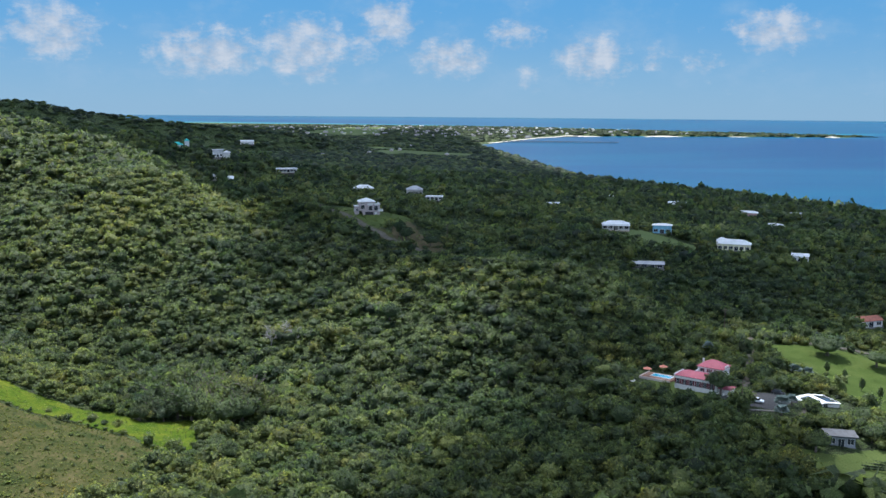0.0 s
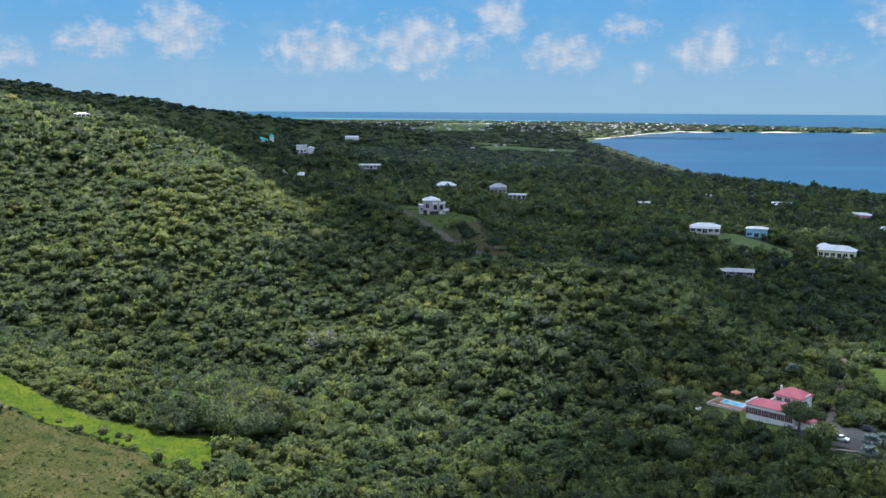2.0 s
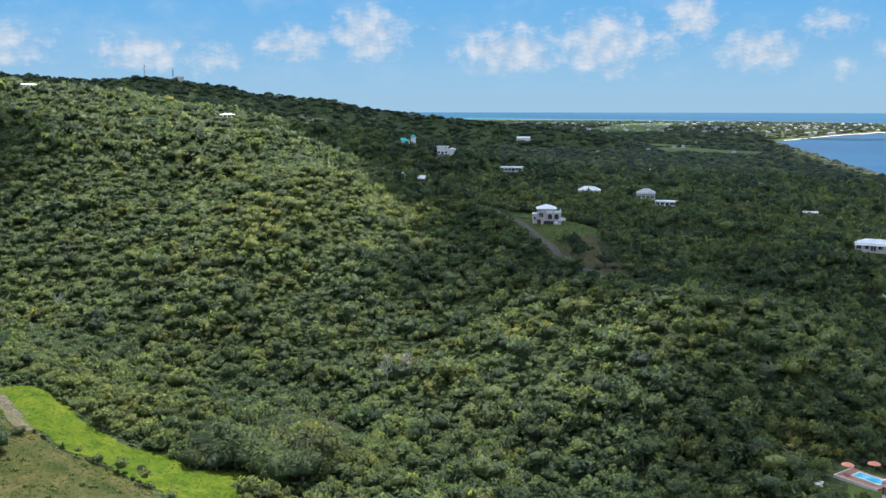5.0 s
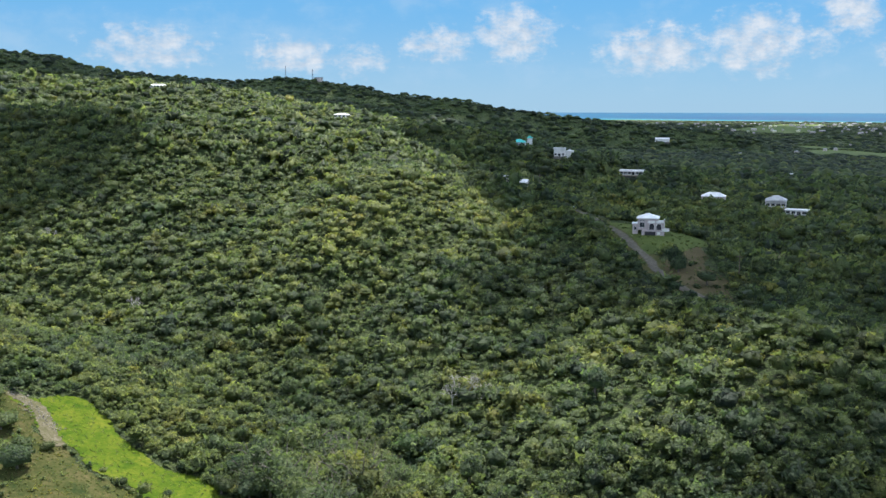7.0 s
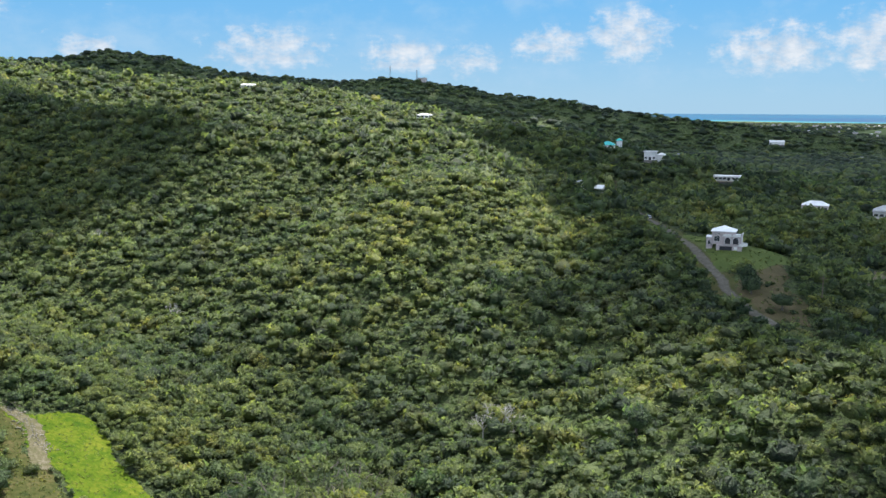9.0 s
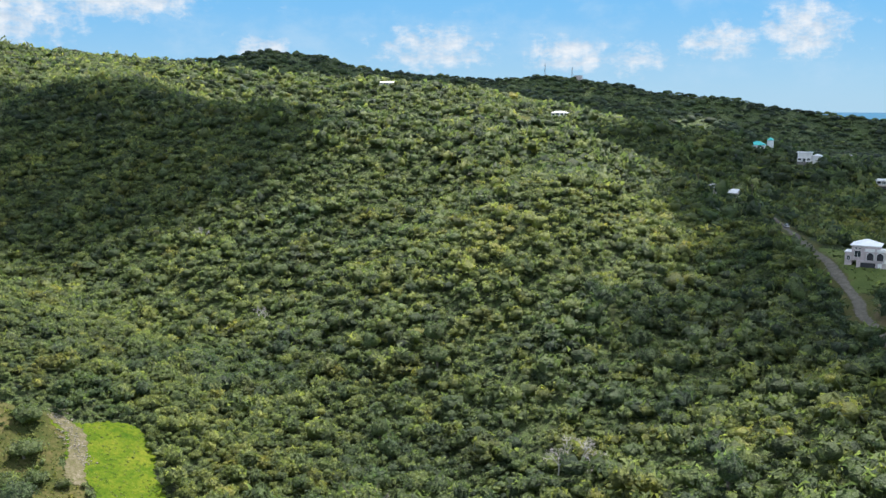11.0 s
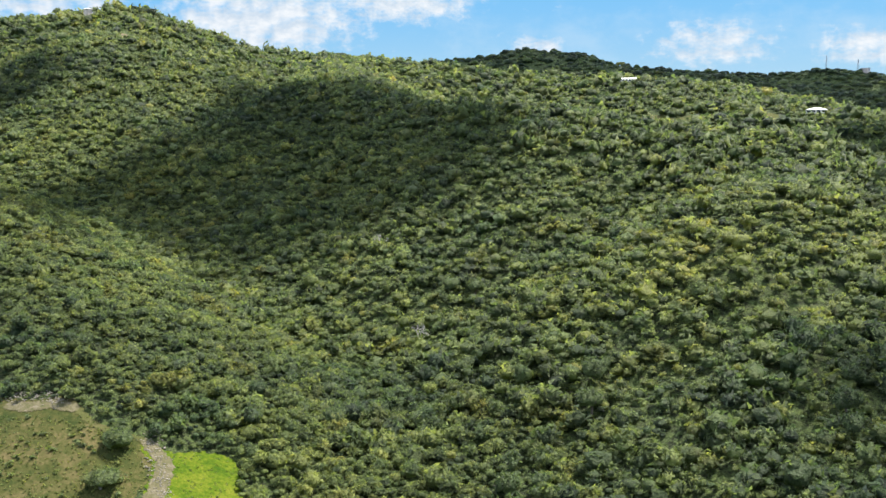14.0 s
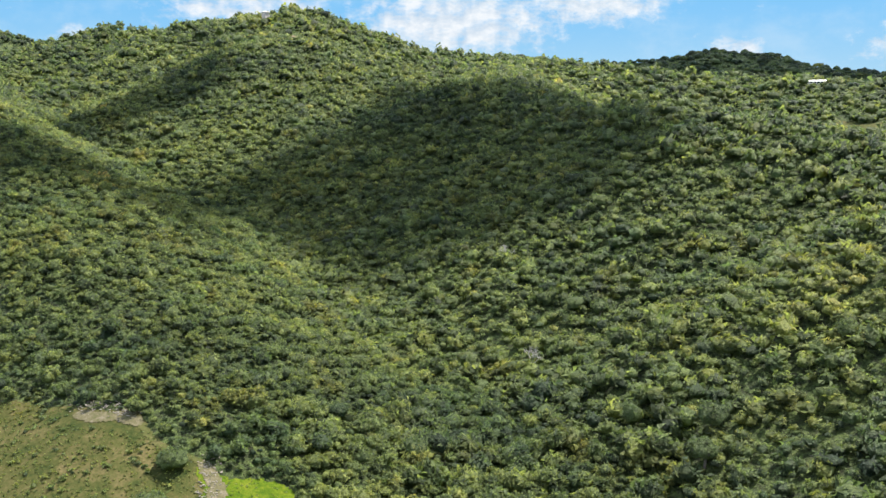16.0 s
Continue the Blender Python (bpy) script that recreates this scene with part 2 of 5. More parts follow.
GROUND, g = material("ground")
at = g.add("ShaderNodeNewGeometry").outputs["Position"]
soil = g.ramp(g.math("ADD", g.math("MULTIPLY", g.noise(at, 0.03, 4.0), 0.6), g.math("MULTIPLY", g.noise(at, 0.25, 4.0), 0.4)), [(0.3, (0.030, 0.048, 0.014)), (0.5, (0.045, 0.066, 0.018)), (0.7, (0.068, 0.088, 0.026))])
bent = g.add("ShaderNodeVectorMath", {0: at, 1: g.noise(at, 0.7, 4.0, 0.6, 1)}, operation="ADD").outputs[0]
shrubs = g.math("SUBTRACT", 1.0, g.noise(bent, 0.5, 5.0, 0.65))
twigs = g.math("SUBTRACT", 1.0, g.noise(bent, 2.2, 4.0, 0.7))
# Low spots painted darker: shade between shrub clumps is put into the colour.
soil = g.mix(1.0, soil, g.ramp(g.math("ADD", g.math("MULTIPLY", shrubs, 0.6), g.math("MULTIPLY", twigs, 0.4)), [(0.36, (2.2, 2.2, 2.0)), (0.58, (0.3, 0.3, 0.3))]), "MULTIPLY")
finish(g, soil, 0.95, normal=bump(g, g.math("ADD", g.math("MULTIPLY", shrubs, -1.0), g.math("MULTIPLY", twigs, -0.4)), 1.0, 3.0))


def grass_material(name, low, mid, high, size=0.12, fine=1.6):
    m, n = material(name)
    where = n.add("ShaderNodeNewGeometry").outputs["Position"]
    c = n.ramp(n.math("ADD", n.math("MULTIPLY", n.noise(where, size, 5.0), 0.5), n.math("MULTIPLY", n.noise(where, fine, 5.0, 0.7), 0.5)), [(0.35, low), (0.5, mid), (0.65, high)])
    finish(n, c, 0.95, normal=bump(n, n.noise(where, 1.2, 5.0), 0.6, 0.4), specular=0.04)
    return m


BRIGHT_GRASS = grass_material("bright_grass", (0.018, 0.046, 0.004), (0.052, 0.080, 0.006), (0.108, 0.116, 0.014), 0.16, 0.9)
ROUGH_GRASS = grass_material("rough_grass", (0.016, 0.028, 0.008), (0.044, 0.047, 0.015), (0.090, 0.073, 0.034), 0.14, 0.8)
LAWN = grass_material("lawn_grass", (0.045, 0.064, 0.020), (0.066, 0.088, 0.026), (0.092, 0.110, 0.036))
FIELD_GRASS = grass_material("pale_field_grass", (0.085, 0.115, 0.045), (0.11, 0.14, 0.055), (0.14, 0.165, 0.075), 0.02)
DRY_GRASS = grass_material("dry_grass", (0.036, 0.046, 0.015), (0.056, 0.060, 0.021), (0.088, 0.072, 0.036))
BROWN_GRASS = grass_material("brown_grass", (0.040, 0.040, 0.018), (0.070, 0.060, 0.031), (0.105, 0.083, 0.050))
BRIGHT_LAWN = grass_material("sunlit_lawn", (0.030, 0.048, 0.010), (0.044, 0.066, 0.015), (0.064, 0.082, 0.022))
ASPHALT = grass_material("asphalt", (0.045, 0.045, 0.047), (0.058, 0.058, 0.060), (0.078, 0.077, 0.076), 0.3)
TRACK = grass_material("track_earth", (0.060, 0.056, 0.046), (0.092, 0.085, 0.070), (0.14, 0.128, 0.105), 0.5)
BARE_EARTH = grass_material("tan_earth", (0.085, 0.072, 0.045), (0.12, 0.10, 0.066), (0.17, 0.145, 0.10), 0.4)
BARE = grass_material("bare_stony_earth", (0.050, 0.056, 0.020), (0.082, 0.074, 0.042), (0.14, 0.122, 0.092), 0.7)

SEA, s = material("sea_water")
at = s.add("ShaderNodeNewGeometry").outputs["Position"]
deep = s.add("ShaderNodeAttribute", attribute_name="shoal").outputs["Fac"]
wave = s.noise(s.add("ShaderNodeMapping", {"Vector": at, "Scale": (0.0011, 0.0045, 0.0)}).outputs[0], 1.0, 5.0)
colour = s.ramp(s.math("ADD", deep, s.math("MULTIPLY", s.math("SUBTRACT", wave, 0.5), 0.75), clamp=True), [(0.0, (0.0002, 0.034, 0.094)), (0.4, (0.0004, 0.070, 0.122)), (0.75, (0.015, 0.17, 0.20)), (1.0, (0.07, 0.34, 0.33))])
ripple = s.noise(at, 0.25, 4.0)
finish(s, colour, 0.45, normal=bump(s, ripple, 0.25, 1.0), specular=0.04)


# ---- large structure: ground and sea ----
def mesh_object(name, verts, faces, mat, smooth=True):
    me = bpy.data.meshes.new(name)
    verts, faces = np.asarray(verts, np.float32), np.asarray(faces, np.int32)
    n = faces.shape[1]
    me.vertices.add(len(verts))
    me.vertices.foreach_set("co", verts.ravel())
    me.loops.add(faces.size)
    me.loops.foreach_set("vertex_index", faces.ravel())
    me.polygons.add(len(faces))
    me.polygons.foreach_set("loop_start", np.arange(len(faces), dtype=np.int32) * n)
    me.polygons.foreach_set("use_smooth", np.broadcast_to(smooth, len(faces)).copy())
    me.materials.append(mat)
    me.update(calc_edges=True)
    return new(name, me)


def grid_faces(rows, cols):
    i = np.arange(rows * cols).reshape(rows, cols)
    return np.stack([i[:-1, :-1], i[:-1, 1:], i[1:, 1:], i[1:, :-1]], -1).reshape(-1, 4)


def lines(stops):
    out = [np.arange(a, b, step) for a, b, step in stops]
    return np.concatenate([*out, [stops[-1][1]]])


gx = lines([(-4700, -2000, 90), (-2000, -900, 25), (-900, 260, 6), (260, 800, 20), (800, 4700, 90)])
gy = lines([(-4700, -200, 150), (-200, 180, 20), (180, 900, 6), (900, 2000, 20), (2000, 4700, 45)])
xx, yy = np.meshgrid(gx, gy)
zz = ground_at(xx, yy)
quads = grid_faces(len(gy), len(gx))
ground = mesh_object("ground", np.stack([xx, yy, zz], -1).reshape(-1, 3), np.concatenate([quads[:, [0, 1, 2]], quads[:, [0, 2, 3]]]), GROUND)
tagged(ground, "green forested hill land sloping to the sea", "ground", kind="structure")

rings = np.concatenate([[1.0], np.arange(100, 2500, 100), np.arange(2500, 3100, 30), np.arange(3100, 4300, 6), np.arange(4300, 4761, 20)])
turns = np.radians(np.arange(0, 361, 2))
rr, tt = np.meshgrid(rings, turns, indexing="ij")
sx, sy = EYE[0] - np.sin(tt) * rr, EYE[1] + np.cos(tt) * rr
sea = mesh_object("water", np.stack([sx, sy, sea_at(sx, sy)], -1).reshape(-1, 3), grid_faces(len(rings), len(turns)), SEA)
far = shrunk(rr)
tx, ty = EYE[0] - np.sin(tt) * far, EYE[1] + np.cos(tt) * far
behind = np.interp(tx, [-3000, 0, 700, 1240, 1800, 2390, 3060, 9000], [11500, 10500, 9900, 9300, 8500, 7820, 7200, 7200])
bank = 0.60 * np.exp(-((ty - behind - 300) / 420) ** 2) * np.clip((6000 - tx) / 3000, 0, 1)
inshore = 0.42 * np.exp(-((6290 - ty) / 170) ** 2) * (tx > 250) * (tx < 3400)
near_shore = 0.36 * np.exp(-np.maximum(far - 900, 0) / 900) * (ty < 4000)
shoal = np.clip(0.04 + near_shore + bank + inshore + 0.14 * (far > 8500), 0, 1)
layer = sea.data.attributes.new("shoal", "FLOAT", "POINT")
layer.data.foreach_set("value", shoal.ravel().astype(np.float32))
tagged(sea, "deep blue sea with turquoise shoals", "sea", kind="structure")


# ---- open ground among the trees: outlines and ways in plan, which keep trees off ----
def near_grid(x, y):
    """Height of the ground sheet itself, between its grid lines."""
    x, y = np.asarray(x, float), np.asarray(y, float)
    a = np.clip(np.searchsorted(gx, x) - 1, 0, len(gx) - 2)
    c = np.clip(np.searchsorted(gy, y) - 1, 0, len(gy) - 2)
    u, v = (x - gx[a]) / (gx[a + 1] - gx[a]), (y - gy[c]) / (gy[c + 1] - gy[c])
    p, q, r, s2 = zz[c, a], zz[c, a + 1], zz[c + 1, a + 1], zz[c + 1, a]
    return np.where(u > v, p + (q - p) * u + (r - q) * v, p + (s2 - p) * v + (r - s2) * u)


def in_outline(x, y, points):
    inside = np.zeros(np.shape(x), bool)
    for (ax, ay), (bx, by) in zip(points, points[1:] + points[:1]):
        if ay != by:
            inside ^= ((ay > y) != (by > y)) & (x < ax + (y - ay) * (bx - ax) / (by - ay))
    return inside


def off_line(x, y, points):
    best = np.full(np.shape(x), 1e9)
    for (ax, ay), (bx, by) in zip(points, points[1:]):
        ux, uy = bx - ax, by - ay
        f = np.clip(((x - ax) * ux + (y - ay) * uy) / (ux * ux + uy * uy), 0, 1)
        best = np.minimum(best, np.hypot(x - ax - f * ux, y - ay - f * uy))
    return best


# name: (outline or way, width of the way or 0, material, height over the sheet, label)
OPEN = {
    "rough_grass": ([(-220, 250), (-214, 258), (-195, 271), (-186, 282), (-179, 285), (-173, 288), (-168, 295), (-160, 295), (-150, 289), (-138, 287), (-125, 284), (-112, 284), (-104, 282), (-94, 279), (-84, 272), (-83, 261), (-85, 228), (-112, 215), (-150, 230), (-190, 236)], 0, ROUGH_GRASS, 0.07, "rough olive grass with weeds on a slope"),
    "bright_grass": ([(-166, 294), (-163, 304), (-159, 315), (-150, 311), (-143, 309), (-131, 303), (-120, 303), (-109, 306), (-98, 302), (-86, 308), (-80, 303), (-77, 290), (-76, 277), (-84, 274), (-94, 281), (-104, 284), (-112, 286), (-125, 286), (-138, 289), (-150, 291)], 0, BRIGHT_GRASS, 0.15, "bright yellow-green mown grass strip"),
    "stony_track": ([(-194, 269), (-190, 273), (-187, 278), (-183, 282)], 3.0, BARE, 0.22, "pale stony ground at the edge of rough grass"),
    "stony_edge": ([(-166, 296), (-160, 297), (-151, 293), (-143, 288)], 4.0, BARE, 0.23, "pale stony track at the edge of the grass"),
    "grassy_track": ([(-184, 282), (-178, 285), (-172, 289), (-167, 296)], 1.8, DRY_GRASS, 0.21, "overgrown track through rough grass"),
    "house_lawn": ([(-62, 524), (-45, 499), (-35, 484), (-24, 488), (-16, 506), (-20, 516), (-44, 530)], 0, LAWN, 0.10, "lawn round the hilltop house"),
    "dry_clearing": ([(-17, 502), (-10, 474), (0, 463), (4, 444), (-7, 440), (-18, 456), (-27, 474), (-24, 488)], 0, BROWN_GRASS, 0.14, "dry brownish grass clearing"),
    "verge": ([(3, 437), (14, 432), (25, 411), (40, 400)], 7.0, DRY_GRASS, 0.11, "dry grass verge"),
    "road_verge": ([(-110, 597), (-101, 585), (-71, 530), (-51, 504), (-37, 484), (-28, 467), (-17, 449), (-5, 437)], 8.5, DRY_GRASS, 0.09, "olive grass verge beside the dirt road"),
    "hill_road": ([(-112, 600), (-101, 585), (-71, 530), (-51, 504), (-37, 484), (-28, 467), (-17, 449), (-5, 437), (6, 432), (14, 428), (25, 411), (40, 400)], 3.2, TRACK, 0.24, "pale dirt road along the spur"),
    "villa_lawn": ([(107, 547), (109, 578), (122, 574), (138, 554), (152, 545), (140, 534), (118, 534)], 0, FIELD_GRASS, 0.11, "smooth green lawn below a villa"),
    "small_lawn": ([(64, 606), (82, 603), (82, 592), (64, 594)], 0, LAWN, 0.11, "small green lawn"),
    "park_lawn": ([(134, 377), (152, 375), (174, 362), (215, 345), (215, 290), (140, 278), (134, 300), (138, 324), (126, 345), (130, 366)], 0, BRIGHT_LAWN, 0.11, "sunlit green lawn with scattered trees"),
    "garden": ([(100, 256), (112, 254), (132, 258), (142, 246), (120, 234), (100, 240)], 0, LAWN, 0.11, "grass plot with garden rows"),
    "yard": ([(90, 300), (109, 299), (113, 288), (100, 281), (89, 285)], 0, ASPHALT, 0.16, "grey asphalt parking place"),
    "drive": ([(129, 386), (113, 340), (101, 308), (100, 292)], 3.0, TRACK, 0.19, "pale concrete drive"),
    "lane": ([(112, 392), (129, 386), (143, 390), (151, 379), (173, 370), (215, 358)], 3.6, TRACK, 0.22, "sandy lane"),
    "lower_track": ([(122, 295), (112, 281), (105, 270), (97, 262), (96, 256)], 2.2, TRACK, 0.22, "pale dirt track"),
    "house_garden": ([(70, 304), (70, 322), (80, 328), (92, 320), (96, 298), (84, 297)], 0, LAWN, 0.09, "garden round the red-roofed house"),
    "bare_slope": ([(-888, 463), (-862, 467), (-845, 462), (-850, 455), (-872, 456)], 0, BARE_EARTH, 0.6, "bare tan earth scar near the summit"),
    "bare_yard": ([(-7, 622), (1, 621), (4, 599), (7, 521)], 0, BARE_EARTH, 0.2, "pale bare earth clearing in the forest"),
    "ridge_meadow": ([(-600, 812), (-520, 812), (-430, 800), (-385, 786), (-395, 806), (-470, 826), (-560, 840)], 0, DRY_GRASS, 0.5, "open grass along the ridge"),
}
HOMES = [(118, 287, 13), (113, 282, 6), (113.5, 258, 9), (87, 303, 11), (-40, 507, 14), (-24, 783, 9), (-67, 793, 10), (-7, 749, 9), (-141, 850, 11), (-206, 865, 9), (-245, 872, 6), (-146, 616, 5.5), (100, 278, 8), (103, 290, 9), (76, 320, 10), (70, 312, 6), (-67, 785, 10), (-24, 773, 10), (-7, 741, 8), (-141, 842, 8), (-206, 857, 8), (105, 560, 7), (105, 571, 9), (133, 569, 6), (168, 545, 12), (108, 492, 7), (203, 532, 4.5), (92, 753, 8), (147, 860, 7), (196, 922, 8), (203, 820, 7), (252, 784, 8), (250, 718, 9), (296, 788, 5), (190, 414, 9), (-394, 830, 8), (-386, 816, 5), (-672, 905, 10), (-660, 891, 8), (-684, 917, 8), (-1002, 458, 5)]
FIELDS = [[(-240, 3330), (-140, 3440), (-30, 3270), (100, 3250), (90, 3000), (-50, 2870), (-190, 2880)], [(-810, 3950), (-650, 3850), (-480, 3760), (-420, 3340), (-550, 3260), (-700, 3540)], [(-330, 3800), (-110, 3610), (-110, 3450), (-300, 3510)], [(-970, 6220), (-910, 8340), (-530, 8540), (-440, 5920), (-530, 5470)]]

BEACH = [(215, 4640), (330, 5000), (560, 5700), (790, 6150), (1300, 6275), (1900, 6375), (2400, 6400), (2890, 6425)]  # along the far bay


def clear_of(x, y, spare=0.0):
    free = np.ones(np.shape(x), bool)
    for points, wide, *_ in OPEN.values():
        free &= off_line(x, y, points) > wide / 2 + spare if wide else ~in_outline(x, y, points) & (off_line(x, y, points + points[:1]) > spare)
    for hx, hy, r in HOMES:
        free &= np.hypot(x - hx, y - hy) > r
    free &= off_line(x, y, BEACH) > 70
    for points in FIELDS:
        free &= ~in_outline(x, y, points)
    return free


def drape(name, points, wide, mat, lift, label):
    """A sheet laid on the ground, with an uneven edge."""
    xs, ys = np.array(points).T
    pad = wide + 3
    step = 0.5 if wide and wide < 6 else 0.8 if max(np.ptp(xs), np.ptp(ys)) < 150 else 2.0
    gx2, gy2 = np.arange(xs.min() - pad, xs.max() + pad, step), np.arange(ys.min() - pad, ys.max() + pad, step)
    px, py = np.meshgrid(gx2, gy2)
    cx, cy = px[:-1, :-1] + step / 2, py[:-1, :-1] + step / 2
    sway = (0.5 if len(points) > 3 else 1.3) if wide else 1.1
    wx = cx + sway * np.sin(cy / 3.1 + cx / 7.1)
    wy = cy + sway * np.sin(cx / 3.7 - cy / 6.3)
    keep = off_line(wx, wy, points) < wide / 2 if wide else in_outline(wx, wy, points)
    faces = grid_faces(len(gy2), len(gx2))[keep.ravel()]
    used, back = np.unique(faces, return_inverse=True)
    vx, vy = px.ravel()[used], py.ravel()[used]
    # an edge that is cut across corners, not stepped
    vx2, vy2 = vx + step * 0.3 * np.sin(vy * 2.1), vy + step * 0.3 * np.sin(vx * 2.3)
    ob = mesh_object(name, np.stack([vx2, vy2, near_grid(vx2, vy2) + lift], -1), back.reshape(-1, 4), mat)
    return tagged(ob, label, "grass" if "grass" in label or "lawn" in label else "track", kind="structure")


for key, (points, wide, mat, lift, label) in OPEN.items():
    drape(key, points, wide, mat, lift, label)
SAND = grass_material("pale_sand", (0.42, 0.38, 0.30), (0.52, 0.48, 0.40), (0.62, 0.58, 0.50), 0.2)
for points in FIELDS:
    fx, fy = np.array(points, float).T
    fx, fy, _ = place(fx, fy)
    drape("field", list(zip(fx, fy)), 0, FIELD_GRASS, 1.0, "flat pale grass field on the plain")
bx, by, _ = place(*np.array(BEACH, float).T)
drape("beach", list(zip(bx.tolist(), by.tolist())), 9.0, SAND, 1.2, "pale sandy beach track along the far bay")

# ---- forest ----
rng = np.random.default_rng(7)


def crown_shape(leaves, size, lumps, core, squat=0.85, spread=0.55):
    """A leafy crown of radius 1: a lumpy body with leaf sprays standing out of it. Returns vertices, triangles and the ways in which the foliage faces."""
    centres = rng.normal(size=(lumps, 3))
    centres /= np.linalg.norm(centres, axis=1)[:, None]
    centres[:, 2] = np.abs(centres[:, 2]) - 0.12
    centres *= rng.uniform(0.7, 1.1, (lumps, 1)) * spread * np.array((1, 1, squat))
    radii = rng.uniform(0.30, 0.52, lumps)
    bm = bmesh.new()
    bmesh.ops.create_icosphere(bm, subdivisions=core, radius=1.0)
    ways = np.array([v.co[:] for v in bm.verts])
    tris = [[v.index for v in f.verts] for f in bm.faces if max(v.co.z for v in f.verts) > -0.1]
    bm.free()
    # how far out the lumps reach in each way
    reach = np.full(len(ways), 0.50)
    for c, r in zip(centres, radii):
        along = ways @ c
        off = r * r - (c @ c - along * along)
        reach = np.maximum(reach, np.where(off > 0, along + np.sqrt(np.maximum(off, 0)), 0.0))
    body = ways * (reach * rng.uniform(0.66, 0.97, len(ways)))[:, None]
    nearest = np.argmin(np.linalg.norm(body[:, None] - centres[None], axis=2), axis=1)
    out = body - centres[nearest]
    out /= np.linalg.norm(out, axis=1)[:, None] + 1e-6
    facing = out * 0.7 + ways * 0.5 + rng.normal(size=ways.shape) * 0.22
    k = rng.integers(0, lumps, leaves)
    d = rng.normal(size=(leaves, 3))
    d[:, 2] = np.abs(d[:, 2]) * 1.1 - 0.15
    d /= np.linalg.norm(d, axis=1)[:, None]
    at = centres[k] + d * (radii[k] * rng.uniform(0.78, 1.08, leaves) * np.where(rng.random(leaves) < 0.25, rng.uniform(1.05, 1.4, leaves), 1.0))[:, None]
    n = d * 0.7 + rng.normal(size=(leaves, 3)) * 0.55
    n /= np.linalg.norm(n, axis=1)[:, None]
    u = np.cross(n, rng.normal(size=(leaves, 3)))
    u /= np.linalg.norm(u, axis=1)[:, None]
    v = np.cross(n, u)
    s = size * rng.uniform(0.65, 1.3, (leaves, 3, 1))
    turn = np.array((0.0, 2.1, 4.2)) + rng.uniform(-0.4, 0.4, (leaves, 3))
    corners = at[:, None] + s * (np.cos(turn)[..., None] * u[:, None] * 1.55 + np.sin(turn)[..., None] * v[:, None] * 0.7)
    outward = at / (np.linalg.norm(at, axis=1)[:, None] + 1e-6)
    spray = n * 0.75 + d * 0.3 + outward * 0.3
    verts = np.concatenate([body, corners.reshape(-1, 3)])
    tris = np.concatenate([np.array(tris), len(body) + np.arange(leaves * 3).reshape(-1, 3)])
    facing = np.concatenate([facing, np.repeat(spray, 3, axis=0)])
    facing = facing + (0, 0, 0.45)
    return verts, tris, facing / np.linalg.norm(facing, axis=1)[:, None]


def scatter(name, label, shapes, x, y, z, radius, tall, tint):
    """Many crowns in one mesh of foliage."""
    every_v, every_t, every_c, every_n, count = [], [], [], [], 0
    kind = rng.integers(0, len(shapes), len(x))
    spin = rng.uniform(0, 2 * np.pi, len(x))
    for k, (verts, tris, facing) in enumerate(shapes):
        m = np.where(kind == k)[0]
        if not len(m):
            continue
        c, s = np.cos(spin[m])[:, None], np.sin(spin[m])[:, None]
        vx, vy, vz = verts.T
        px = (c * vx - s * vy) * radius[m, None] + x[m, None]
        py = (s * vx + c * vy) * radius[m, None] + y[m, None]
        pz = vz * (radius[m] * tall[m])[:, None] + z[m][:, None]
        nx, ny, nz = facing.T
        every_v.append(np.stack([px, py, pz], -1).reshape(-1, 3))
        every_n.append(np.stack([c * nx - s * ny, s * nx + c * ny, np.broadcast_to(nz, px.shape)], -1).reshape(-1, 3))
        every_t.append((tris[None] + (count + np.arange(len(m)) * len(verts))[:, None, None]).reshape(-1, 3))
        every_c.append(np.repeat(tint[m], len(verts)))
        count += len(m) * len(verts)
    ob = mesh_object(name, np.concatenate(every_v), np.concatenate(every_t), LEAVES)
    layer = ob.data.attributes.new("tint", "FLOAT", "POINT")
    layer.data.foreach_set("value", np.concatenate(every_c).astype(np.float32))
    layer = ob.data.attributes.new("custom_normal", "FLOAT_VECTOR", "POINT")
    layer.data.foreach_set("vector", np.concatenate(every_n).astype(np.float32).ravel())
    return tagged(ob, label, "forest", kind="stuff")


def thin(x, y, gap):
    """Drops sites that stand closer than about gap, by a chequered grid."""
    cell = np.floor(x / gap).astype(np.int64) * 100003 + np.floor(y / gap).astype(np.int64)
    _, first = np.unique(cell, return_index=True)
    keep = np.zeros(len(x), bool)
    keep[first] = True
    return keep


def tints(x, y, n):
    patch = 0.5 + 0.25 * np.sin(x / 60 + np.sin(y / 45) * 2) * np.sin(y / 70 - x / 130)
    t = np.clip(rng.normal(0.47, 0.175, n) + (patch - 0.5) * 0.4, 0.02, 0.80)
    odd = rng.random(n)
    return np.where(odd < 0.006, rng.uniform(0.9, 1.0, n), np.where(odd > 0.965, rng.uniform(0.78, 0.9, n), t))


def crowns(count, leaves, size, core):
    """A family of crowns: rounded, rough, flat-topped and tall ones."""
    made = []
    for i in range(count):
        squat, spread = ((0.85, 0.55), (0.6, 0.62), (1.1, 0.5), (0.75, 0.58))[i % 4]
        made.append(crown_shape(leaves, size * (1.0, 0.85, 1.15)[i % 3], (14, 10, 18, 7, 12)[i % 5], core, squat, spread))
    return made


